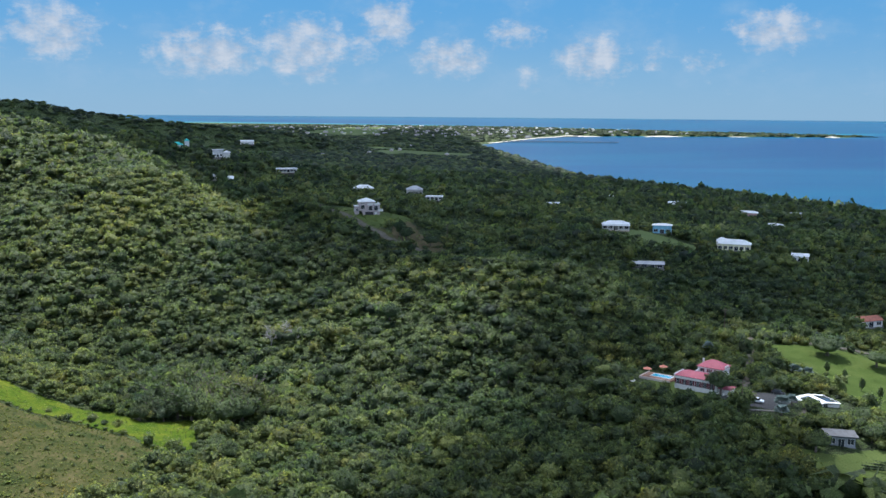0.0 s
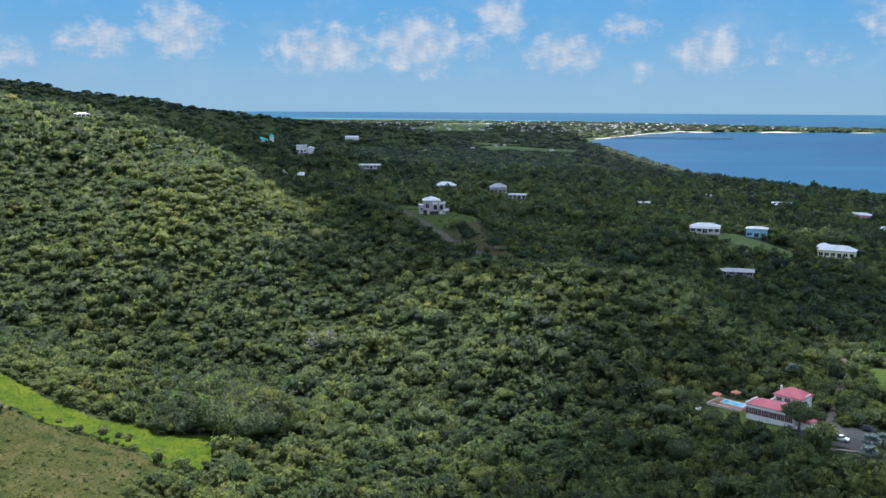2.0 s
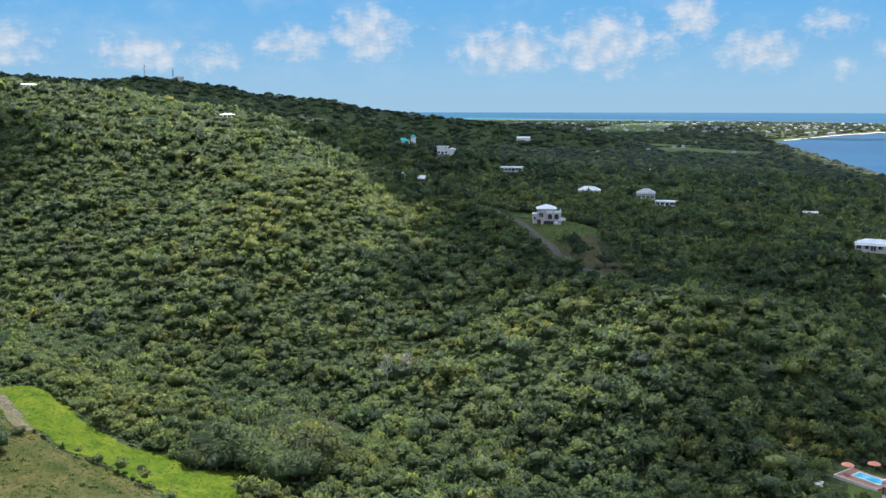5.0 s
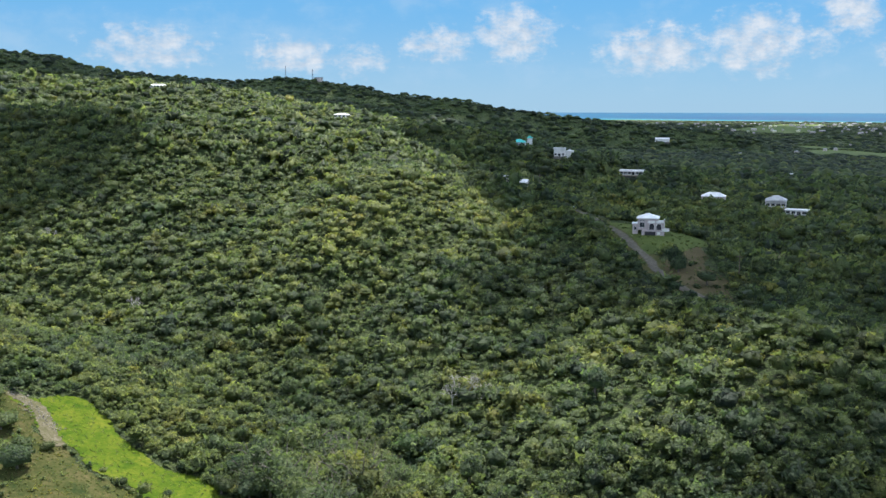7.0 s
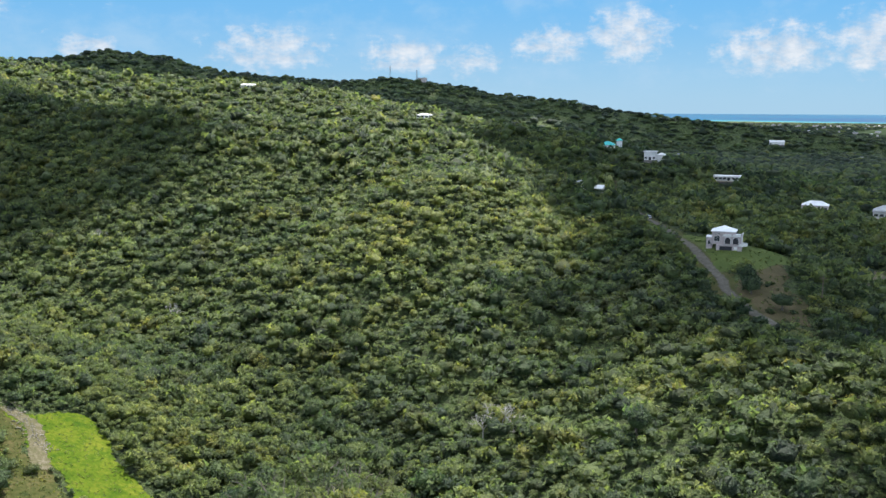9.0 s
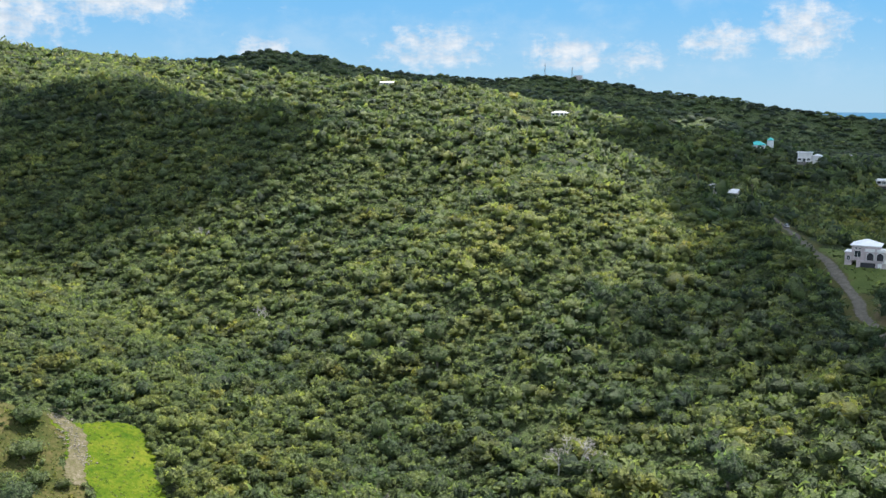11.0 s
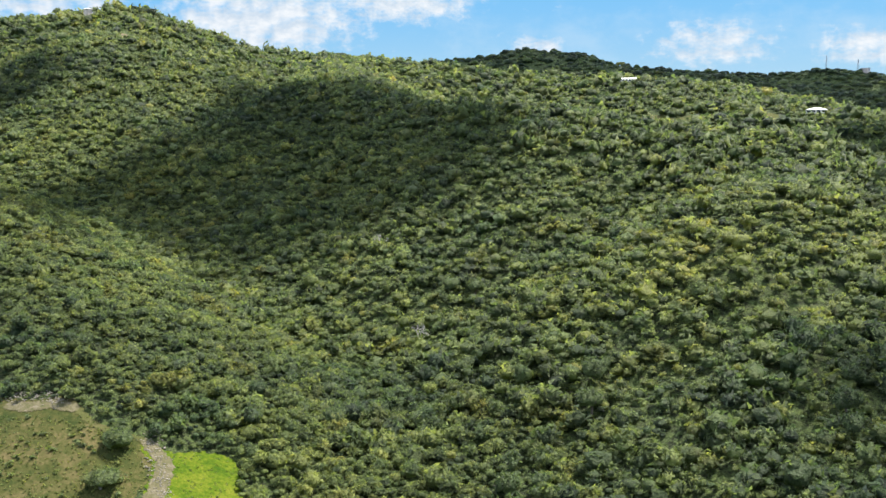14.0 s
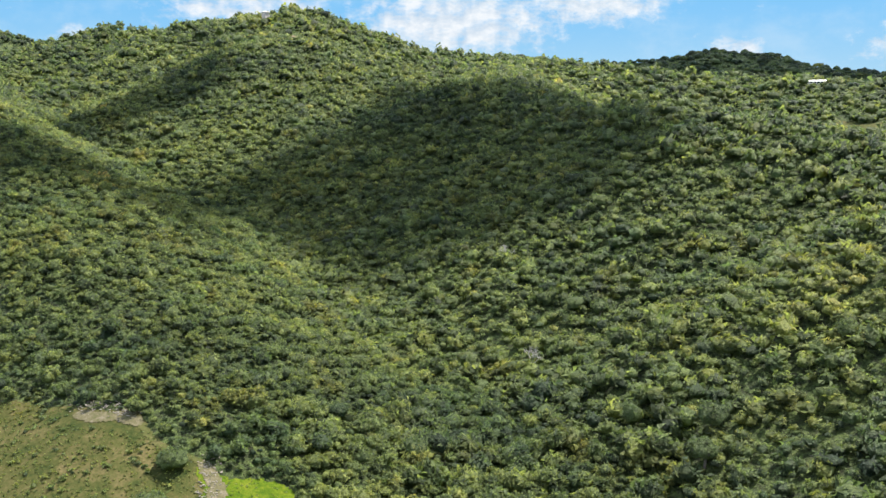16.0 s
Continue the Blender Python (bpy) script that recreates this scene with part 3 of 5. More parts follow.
def dome():
    """A far clump of wood: a low uneven dome."""
    a = np.arange(7) * np.pi * 2 / 7 + rng.uniform(-0.25, 0.25, 7)
    rim = np.stack([np.cos(a), np.sin(a), np.full(7, -0.35)], -1) * rng.uniform(0.8, 1.15, (7, 1))
    b = a + 0.45
    brow = np.stack([np.cos(b) * 0.72, np.sin(b) * 0.72, np.full(7, 0.42)], -1) * rng.uniform(0.75, 1.2, (7, 1))
    top = [[rng.uniform(-0.2, 0.2), rng.uniform(-0.2, 0.2), rng.uniform(0.55, 0.9)]]
    tris = [t for i in range(7) for t in ((i, (i + 1) % 7, 7 + i), ((i + 1) % 7, 7 + (i + 1) % 7, 7 + i), (7 + i, 7 + (i + 1) % 7, 14))]
    verts = np.concatenate([rim, brow, top])
    facing = verts + (0, 0, 0.2)
    return verts, np.array(tris), facing / np.linalg.norm(facing, axis=1)[:, None]


NEAR_SHAPES = crowns(20, 125, 0.165, 1)
INNER_SHAPES = crowns(14, 38, 0.21, 1)
MID_SHAPES = crowns(10, 18, 0.27, 1)
FAR_SHAPES = crowns(8, 10, 0.34, 1)
CLUMP_SHAPES = [dome() for _ in range(10)]

# The brink of the valley that the flight looks across, from its mouth to the western spur.
BRINK = [(150, 215), (115, 232), (0, 225), (-110, 205), (-128, 252), (-158, 275), (-200, 262), (-240, 238), (-420, 222)]
BEYOND = BRINK + [(-2400, 90), (-2400, 2600), (1300, 2600), (175, 290)]
VALLEY_TREES = []
SCRUB = [(-450, 225), (-330, 255), (-250, 275), (-190, 272), (-150, 280)]  # the drier spur


def forest(name, label, where, near, far, step, shapes, size, spare=1.0, shade_tint=0.0, arc=(-36.0, 95.0), low=1.0):
    """Trees on all wooded ground of a belt: by distance from the brink ("brink"), from the flight's middle beyond the brink ("beyond"), or on this side of it ("here")."""
    if where == "brink":
        x, y = rng.uniform(-950, 420, int(1370 * 900 / step ** 2)), rng.uniform(190, 1090, int(1370 * 900 / step ** 2))
        d = off_line(x, y, BRINK)
        keep = in_outline(x, y, BEYOND) & (d >= near) & (d < far)
    else:
        turn = np.radians(rng.uniform(*arc, int(math.radians(arc[1] - arc[0]) * (far * far - near * near) / 2 / step ** 2)))
        d = np.sqrt(rng.uniform(near * near, far * far, len(turn)))
        x, y = EYE[0] - np.sin(turn) * d, EYE[1] + np.cos(turn) * d
        if where == "here":
            keep = ~in_outline(x, y, BEYOND)
        else:
            keep = ~(in_outline(x, y, BEYOND) & (off_line(x, y, BRINK) < 520)) if near < 900 else np.ones(len(x), bool)
    x, y = x[keep], y[keep]
    keep = thin(x, y, step * 0.8)
    x, y = x[keep], y[keep]
    z = true_height(x, y)
    keep = (z > 1.5) & clear_of(x, y, spare)
    x, y, z = x[keep], y[keep], z[keep]
    radius = size * np.clip(rng.lognormal(-0.08, 0.50, len(x)), 0.42, 2.5)
    if VALLEY_TREES == [] and near == 0:
        # the valley floor's trees are built one by one further down
        order = np.argsort(np.hypot(x + 80, y - 322))[:240]
        VALLEY_TREES.extend(zip(x[order].tolist(), y[order].tolist(), radius[order].tolist()))
        keep = np.ones(len(x), bool)
        keep[order] = False
        x, y, radius = x[keep], y[keep], radius[keep]
    if name == "undergrowth":
        radius = np.minimum(radius, 1.25)
    scrub = np.exp(-(off_line(x, y, SCRUB) / 55) ** 2)
    radius = radius * (1 - 0.28 * scrub)
    mx, my, k = place(x, y)
    mz = ground_at(mx, my)
    stem = (radius * rng.uniform(0.2, 0.6, len(x)) + rng.gamma(1.5, 0.45, len(x))) * low
    # Far crowns are tinted darker, for shade that their coarse shapes don't cast.
    return scatter(name, label, shapes, mx, my, mz + stem * k, radius * k, rng.uniform(0.75, 1.2, len(x)) * low, np.clip(tints(x, y, len(x)) - shade_tint + 0.10 * scrub, 0.0, 1.0))


forest("forest", "dense green tropical forest of rounded crowns in the valley", "brink", 0, 120, 2.15, NEAR_SHAPES, 1.85, 0.4)
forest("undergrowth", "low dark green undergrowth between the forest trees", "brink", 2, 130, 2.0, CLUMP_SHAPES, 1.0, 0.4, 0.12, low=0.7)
forest("forest", "dense green tropical hillside forest of rounded crowns", "brink", 120, 270, 2.4, INNER_SHAPES, 2.0)
forest("forest", "dense green forest on the hills behind", "brink", 270, 520, 3.1, MID_SHAPES, 2.4)
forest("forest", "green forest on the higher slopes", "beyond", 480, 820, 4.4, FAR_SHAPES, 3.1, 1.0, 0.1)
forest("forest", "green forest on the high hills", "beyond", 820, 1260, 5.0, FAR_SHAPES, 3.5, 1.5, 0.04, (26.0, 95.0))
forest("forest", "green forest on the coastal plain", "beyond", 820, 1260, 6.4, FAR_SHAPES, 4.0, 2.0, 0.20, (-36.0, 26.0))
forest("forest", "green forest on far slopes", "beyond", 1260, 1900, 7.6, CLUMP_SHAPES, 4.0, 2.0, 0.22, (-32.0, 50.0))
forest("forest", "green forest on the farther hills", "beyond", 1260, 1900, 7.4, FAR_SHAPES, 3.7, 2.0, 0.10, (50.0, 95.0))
forest("forest", "woods on the plain and far hills, tinted darker for canopy shade", "beyond", 1900, 2700, 10.0, CLUMP_SHAPES, 4.6, 0.0, 0.30, (-26.0, 62.0), 0.7)
forest("forest", "woods along the coast, tinted darker for canopy shade", "beyond", 2700, 3800, 15.0, CLUMP_SHAPES, 6.0, 0.0, 0.30, (-8.0, 48.0), 0.55)
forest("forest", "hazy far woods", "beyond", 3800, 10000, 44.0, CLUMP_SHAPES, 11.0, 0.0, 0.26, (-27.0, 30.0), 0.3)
forest("forest", "green forest below the flight and on the near slopes", "here", 0, 420, 6.0, FAR_SHAPES, 4.2, arc=(-180.0, 180.0))


# ---- clouds overhead: the drifting cumulus whose shade lies on the land ----
CLOUD, c = material("cloud_white")
at = c.add("ShaderNodeNewGeometry").outputs["Position"]
finish(c, c.ramp(c.noise(at, 0.004, 4.0), [(0.3, (0.78, 0.79, 0.82)), (0.7, (0.88, 0.88, 0.88))]), 1.0, specular=0.0)
CLOUD_BASE = 3000.0


def cumulus(outline, cover, puff=14.0):
    """A thin, broken cloud whose shade falls on the outline and takes about that share of the sun: many small puffs, fewer towards the edge."""
    xs, ys = np.array(outline, float).T
    lean = np.array(sun_from[:]) * (CLOUD_BASE - 110) / sun_from[2]
    gap = puff * math.sqrt(math.pi / -math.log(1 - cover))
    px, py = np.meshgrid(np.arange(xs.min(), xs.max(), gap), np.arange(ys.min(), ys.max(), gap))
    px, py = px.ravel() + rng.uniform(-0.6, 0.6, px.size) * gap, py.ravel() + rng.uniform(-0.6, 0.6, py.size) * gap
    keep = in_outline(px, py, outline)
    px, py = px[keep], py[keep]
    radius = puff * rng.uniform(0.7, 1.25, len(px))
    bm = bmesh.new()
    bmesh.ops.create_icosphere(bm, subdivisions=1, radius=1.08)
    ball = np.array([v.co[:] for v in bm.verts])
    tris = np.array([[v.index for v in f.verts] for f in bm.faces])
    bm.free()
    lumps = rng.uniform(0.85, 1.2, (len(px), len(ball), 1)) * ball
    flat = np.stack([radius, radius, radius * 0.7], -1)[:, None]
    centre = np.stack([px + lean[0], py + lean[1], CLOUD_BASE + rng.uniform(0, 40, len(px))], -1)[:, None]
    ob = mesh_object("cloud", (lumps * flat + centre).reshape(-1, 3), (tris[None] + (np.arange(len(px)) * len(ball))[:, None, None]).reshape(-1, 3), CLOUD)
    return tagged(ob, "white fair-weather cumulus cloud", "cloud", kind="structure")


cumulus([(-120, 560), (-100, 500), (-98, 462), (-88, 440), (-64, 437), (-32, 434), (3, 415), (40, 402), (30, 426), (0, 442), (-25, 464), (-51, 488), (-77, 508), (-110, 542)], 0.55, 9.0)
cumulus([(-320, 860), (-345, 760), (-345, 660), (-250, 648), (-160, 640), (-112, 545), (-77, 508), (-51, 488), (-25, 464), (0, 442), (30, 426), (90, 426), (175, 430), (320, 520), (430, 900), (420, 1500), (250, 2100), (150, 3300), (0, 3900), (-900, 3900), (-900, 2400), (-620, 1300), (-430, 1000)], 0.955, 25.0)
cumulus([(40, 402), (90, 410), (120, 385), (108, 330), (106, 290), (96, 240), (85, 195), (40, 190), (-60, 210), (-72, 245), (-40, 275), (-12, 295), (2, 330), (20, 372)], 0.70, 10.0)
cumulus([(-794, 536), (-536, 497), (-619, 599), (-704, 764), (-321, 517), (-310, 500), (-306, 481), (-318, 468), (-325, 455), (-345, 440), (-380, 424), (-406, 413), (-444, 393), (-441, 362), (-425, 330), (-500, 316), (-590, 335), (-577, 367), (-589, 399), (-628, 441), (-710, 492)], 0.87, 8.0)
cumulus([(-478, 219), (-446, 238), (-443, 263), (-438, 282), (-431, 313), (-405, 342), (-365, 334), (-371, 309), (-376, 282), (-375, 265), (-394, 234)], 0.9, 7.0)
cumulus([(-670, 243), (-686, 278), (-700, 300), (-719, 327), (-735, 357), (-816, 367), (-928, 349), (-811, 319), (-784, 293), (-799, 256)], 0.86, 9.0)
cumulus([(-2050, 1180), (-1650, 1180), (-1280, 1400), (-900, 1750), (-820, 2500), (-820, 3100), (-1300, 3000), (-2000, 2600), (-2100, 1700)], 0.92, 26.0)


# ---- things ----
def part(name, bm, mat, parent, label=""):
    """Links a bmesh as one mesh object under a thing or a part."""
    me = bpy.data.meshes.new(name)
    bm.normal_update()
    bm.to_mesh(me)
    bm.free()
    me.materials.append(mat)
    ob = new(name, me)
    ob.parent = parent
    return tagged(ob, label)


def thing(name, m, label, category, group=""):
    ob = new(name)
    ob.matrix_basis = m
    return tagged(ob, label, category, group)


def box(x0, x1, y0, y1, z0, z1, bevel=0.0, bm=None):
    bm = bm or bmesh.new()
    made = bmesh.ops.create_cube(bm, size=1.0)["verts"]
    for v in made:
        v.co = ((x0 + x1) / 2 + v.co.x * (x1 - x0), (y0 + y1) / 2 + v.co.y * (y1 - y0), (z0 + z1) / 2 + v.co.z * (z1 - z0))
    if bevel:
        bmesh.ops.bevel(bm, geom=list({e for v in made for e in v.link_edges}), offset=bevel, segments=1, affect="EDGES")
    return bm


def hip_roof(x0, x1, y0, y1, z, rise, over=0.5, thick=0.18, ridge_share=1.0):
    """A hipped roof with eaves; ridge_share 0 brings it to a point."""
    bm = bmesh.new()
    x0, x1, y0, y1 = x0 - over, x1 + over, y0 - over, y1 + over
    wide, deep = x1 - x0, y1 - y0
    if wide >= deep:
        run = (wide - deep) / 2 * ridge_share
        tops = [((x0 + x1) / 2 - run, (y0 + y1) / 2), ((x0 + x1) / 2 + run, (y0 + y1) / 2)]
    else:
        run = (deep - wide) / 2 * ridge_share
        tops = [((x0 + x1) / 2, (y0 + y1) / 2 - run), ((x0 + x1) / 2, (y0 + y1) / 2 + run)]
    low = [bm.verts.new((x, y, z)) for x, y in ((x0, y0), (x1, y0), (x1, y1), (x0, y1))]
    eave = [bm.verts.new((v.co.x, v.co.y, z + thick)) for v in low]
    top = [bm.verts.new((x, y, z + thick + rise)) for x, y in tops]
    bm.faces.new(low[::-1])
    for i in range(4):
        bm.faces.new((low[i], low[(i + 1) % 4], eave[(i + 1) % 4], eave[i]))
    a, b, c2, d = eave
    if wide >= deep:
        for f in ((a, b, top[1], top[0]), (b, c2, top[1]), (c2, d, top[0], top[1]), (d, a, top[0])):
            bm.faces.new(f)
    else:
        for f in ((a, b, top[0]), (b, c2, top[1], top[0]), (c2, d, top[1]), (d, a, top[0], top[1])):
            bm.faces.new(f)
    bmesh.ops.remove_doubles(bm, verts=bm.verts, dist=0.01)
    return bm


def gable_roof(x0, x1, y0, y1, z, rise, over=0.4, thick=0.18):
    """A gabled roof with its ridge along x."""
    bm = bmesh.new()
    x0, x1, y0, y1, mid = x0 - over, x1 + over, y0 - over, y1 + over, (y0 + y1) / 2
    ring = [(y0, z), (mid, z + rise), (y1, z), (y1, z + thick), (mid, z + rise + thick), (y0, z + thick)]
    a = [bm.verts.new((x0, y, h)) for y, h in ring]
    b = [bm.verts.new((x1, y, h)) for y, h in ring]
    for i in range(6):
        j = (i + 1) % 6
        bm.faces.new((a[i], b[i], b[j], a[j]))
    for s in (a, b):
        bm.faces.new((s[0], s[1], s[4], s[5]))
        bm.faces.new((s[1], s[2], s[3], s[4]))
    bmesh.ops.recalc_face_normals(bm, faces=bm.faces)
    return bm


WHITE_PAINT = plain("white_paint", (0.62, 0.61, 0.59), 0.7, grain=0.10, size=3.0)
WHITE_ROOF = plain("white_roof_coating", (0.66, 0.66, 0.65), 0.6, grain=0.10, size=4.0)
RED_ROOF = plain("red_roof_paint", (0.33, 0.075, 0.105), 0.65, grain=0.12, size=3.0)
PINK_WALL = plain("pale_stone_wall", (0.50, 0.44, 0.41), 0.8, grain=0.12, size=2.0)
GREY_WALL = plain("grey_wall", (0.26, 0.27, 0.30), 0.8, grain=0.15, size=2.0)
CREAM_WALL = plain("cream_wall", (0.66, 0.62, 0.42), 0.8, grain=0.10, size=2.0)
BLUE_WALL = plain("blue_wall", (0.20, 0.42, 0.55), 0.75, grain=0.10, size=2.0)
TEAL_ROOF = plain("teal_metal_roof", (0.06, 0.42, 0.38), 0.5, 0.2, grain=0.10, size=3.0)
GREY_ROOF = plain("grey_roof", (0.36, 0.36, 0.36), 0.7, grain=0.15, size=3.0)
RUST_ROOF = plain("rusty_metal_roof", (0.30, 0.11, 0.07), 0.7, 0.2, grain=0.25, size=1.5)
DARK_RED = plain("dark_red_shutter", (0.12, 0.02, 0.03), 0.6, grain=0.12)
STONE = plain("dark_stone_masonry", (0.16, 0.15, 0.14), 0.9, grain=0.25, size=1.0)
CONCRETE = plain("pale_terrace_paving", (0.48, 0.40, 0.33), 0.85, grain=0.12, size=1.5)
METAL = plain("grey_steel", (0.35, 0.36, 0.38), 0.45, 0.8, grain=0.1)
WOOD_POLE = plain("weathered_timber", (0.15, 0.12, 0.09), 0.9, grain=0.25)
TYRE = plain("black_rubber", (0.02, 0.02, 0.02), 0.9, grain=0.2)
CAR_WHITE = plain("white_car_lacquer", (0.75, 0.76, 0.77), 0.25, grain=0.03, specular=0.5)
ORANGE = plain("orange_canvas", (0.50, 0.19, 0.13), 0.8, grain=0.1)
SOLAR = plain("solar_panel_glass", (0.015, 0.02, 0.04), 0.15, 0.1, grain=0.2, specular=0.6)
# Near-black, painted for the shade inside open arches and the garage.
SHADE = plain("opening_shade", (0.03, 0.03, 0.035), 0.9, grain=0.2)
BARK = plain("bark", (0.14, 0.12, 0.10), 0.95, grain=0.3, size=0.6)
PALE_BARK = plain("pale_dead_wood", (0.34, 0.32, 0.30), 0.95, grain=0.2, size=0.6)
GLASS, n = material("window_glass")
finish(n, n.ramp(n.noise(n.add("ShaderNodeTexCoord").outputs["Object"], 0.8, 2.0), [(0.3, (0.015, 0.02, 0.025)), (0.7, (0.04, 0.05, 0.06))]), 0.15, specular=0.35)
POOL, n = material("pool_water")
finish(n, n.ramp(n.noise(n.add("ShaderNodeTexCoord").outputs["Object"], 0.6, 3.0), [(0.3, (0.015, 0.26, 0.42)), (0.7, (0.04, 0.38, 0.54))]), 0.08, normal=bump(n, n.noise(n.add("ShaderNodeTexCoord").outputs["Object"], 2.5, 3.0), 0.2, 0.05), specular=0.5)


def window(parent, x, y, z, wide, high, face="y-", frame_mat=None, shutters=None):
    """A window with a frame and a pane set back in it, on a wall that faces -y, +y, -x or +x."""
    frame_mat = frame_mat or WHITE_PAINT
    turn = {"y-": 0, "x+": 90, "y+": 180, "x-": 270}[face]
    m = pose(x, y, z, 0, 0, turn)
    bm = bmesh.new()
    t = 0.08
    for a, b, c2, d in ((-wide / 2 - t, -wide / 2, 0, high), (wide / 2, wide / 2 + t, 0, high), (-wide / 2 - t, wide / 2 + t, high, high + t), (-wide / 2 - t, wide / 2 + t, -t, 0), (-0.04, 0.04, 0, high)):
        box(a, b, -0.10, 0.02, c2, d, bm=bm)
    frame_ob = part("window", bm, frame_mat, parent)
    frame_ob.matrix_basis = m
    part("pane", box(-wide / 2, wide / 2, -0.05, -0.02, 0, high), GLASS, frame_ob, "dark glass pane")
    if shutters:
        for s in (-1, 1):
            part("shutter", box(*sorted((s * (wide / 2 + t), s * (wide / 2 + t + wide * 0.55))), -0.09, 0.0, 0, high), shutters, frame_ob, "dark red louvred shutter")
    return frame_ob


def level(x, y, r=5.0):
    """Ground to build on: the mean of a few places round x, y."""
    return float(np.mean(near_grid(np.array([x, x + r, x - r, x, x]), np.array([y, y, y, y + r, y - r]))))


def villa(name, label, x, y, turn, wide, deep, high, roof="hip", roof_mat=None, wall_mat=None, windows=4, rise=1.8, base=None, porch=False, wing=None, ground_z=None):
    """A house: walls, roof, windows, a plinth and, if told, a porch or a side wing."""
    z = (level(x, y) if ground_z is None else ground_z) + 0.3
    roof_mat, wall_mat = roof_mat or WHITE_ROOF, wall_mat or WHITE_PAINT
    house = thing(name, pose(x, y, z, 0, 0, turn), label, "house")
    part("plinth", box(-wide / 2 - 0.3, wide / 2 + 0.3, -deep / 2 - 0.3, deep / 2 + 0.3, -4.0, 0.0), base or STONE, house, "stone plinth")
    part("wall", box(-wide / 2, wide / 2, -deep / 2, deep / 2, 0.004, high), wall_mat, house)
    if roof == "hip":
        part("roof", hip_roof(-wide / 2, wide / 2, -deep / 2, deep / 2, high + 0.004, rise), roof_mat, house)
    elif roof == "gable":
        part("roof", gable_roof(-wide / 2, wide / 2, -deep / 2, deep / 2, high + 0.004, rise), roof_mat, house)
    else:
        part("roof", box(-wide / 2 - 0.7, wide / 2 + 0.7, -deep / 2 - 0.9, deep / 2 + 0.7, high + 0.004, high + 0.35), roof_mat, house)
    for i in range(windows):
        at_x = (i + 0.5) / windows * wide - wide / 2
        door = i == windows // 2
        window(house, at_x, -deep / 2 - 0.003, 0.12 if door else 0.9, min(2.4, wide / windows * 0.66), 2.2 if door else 1.5)
    for s in ("x-", "x+"):
        window(house, (-1 if s == "x-" else 1) * (wide / 2 + 0.003), 0, 0.9, 1.3, 1.3, s)
    if porch:
        part("porch_floor", box(-wide / 2, wide / 2, -deep / 2 - 3.2, -deep / 2 - 0.32, -0.5, 0.0), CONCRETE, house)
        part("porch_roof", box(-wide / 2 - 0.4, wide / 2 + 0.4, -deep / 2 - 3.6, -deep / 2 - 0.02, high - 0.45, high - 0.25), roof_mat, house)
        for i in range(5):
            px = -wide / 2 + 0.3 + i * (wide - 0.6) / 4
            part("post", box(px - 0.12, px + 0.12, -deep / 2 - 3.3, -deep / 2 - 3.05, 0.0, high - 0.45), WHITE_PAINT, house)
    if wing:
        wx, wy, ww, wd, wh = wing
        part("wing", box(wx - ww / 2, wx + ww / 2, wy - wd / 2, wy + wd / 2, -2.0, wh), wall_mat, house)
        part("wing_roof", hip_roof(wx - ww / 2, wx + ww / 2, wy - wd / 2, wy + wd / 2, wh + 0.004, rise * 0.8), roof_mat, house)
    return house


# The house with red roofs, its pool terrace and yard.
RED_Z = 60.2
red = thing("house", pose(85.2, 305.0, RED_Z, 0, 0, -37) @ Matrix.Diagonal((0.84, 0.84, 0.88, 1)), "white house with red hipped roofs and dark red shutters", "house")
part("wall", box(-8.6, 8.6, -3.8, 4.2, -4.0, 4.6), WHITE_PAINT, red, "white plastered long wing")
part("roof", hip_roof(-8.6, 8.6, -3.8, 4.2, 4.604, 1.7, 0.35), RED_ROOF, red, "pinkish red hipped roof")
part("parapet", box(-8.95, -8.55, -4.2, 4.6, 4.3, 5.3, 0.05), WHITE_PAINT, red, "white parapet end")
part("parapet", box(-2.0, -1.65, 0.0, 5.4, 4.8, 6.7, 0.05), WHITE_PAINT, red, "white parapet between the roofs")
part("upper_wall", box(-2.6, 7.4, 4.3, 12.2, -2.0, 7.4), WHITE_PAINT, red, "white two-storey block")
part("upper_roof", hip_roof(-2.6, 7.4, 4.3, 12.2, 7.404, 2.3, 0.45), RED_ROOF, red, "red hipped upper roof")
part("gable", box(7.45, 7.8, 6.4, 10.1, 5.5, 8.2, 0.05), WHITE_PAINT, red, "white gable parapet")
part("chimney", box(-2.9, -2.3, 9.6, 10.3, 7.0, 9.3, 0.04), WHITE_PAINT, red, "white chimney")
for i in range(6):
    window(red, -7.3 + i * 2.75, -3.803, 1.5, 1.15, 2.1, "y-", WHITE_PAINT, DARK_RED)
for i in range(4):
    window(red, -6.0 + i * 3.9, -3.803, -1.6, 0.9, 1.2)
for i in range(3):
    window(red, -0.9 + i * 3.1, 4.297, 5.6, 0.9, 1.3, "y-", WHITE_PAINT, DARK_RED)
for i in range(3):
    window(red, 7.403, 5.6 + i * 2.4, 5.3, 0.8, 1.3, "x+", WHITE_PAINT, DARK_RED)
window(red, -2.603, 8.0, 5.2, 1.0, 1.6, "x-", WHITE_PAINT, DARK_RED)
part("annex", box(8.65, 13.5, -3.0, 2.5, -4.0, 2.2), WHITE_PAINT, red, "white low annex")
part("annex_roof", hip_roof(8.75, 13.5, -3.0, 2.5, 2.204, 0.9, 0.3), RED_ROOF, red)
for i in range(3):
    part("buttress", box(9.2 + i * 1.9, 9.7 + i * 1.9, -4.6, -3.004, -4.0, 0.8, 0.05), WHITE_PAINT, red, "white buttress")

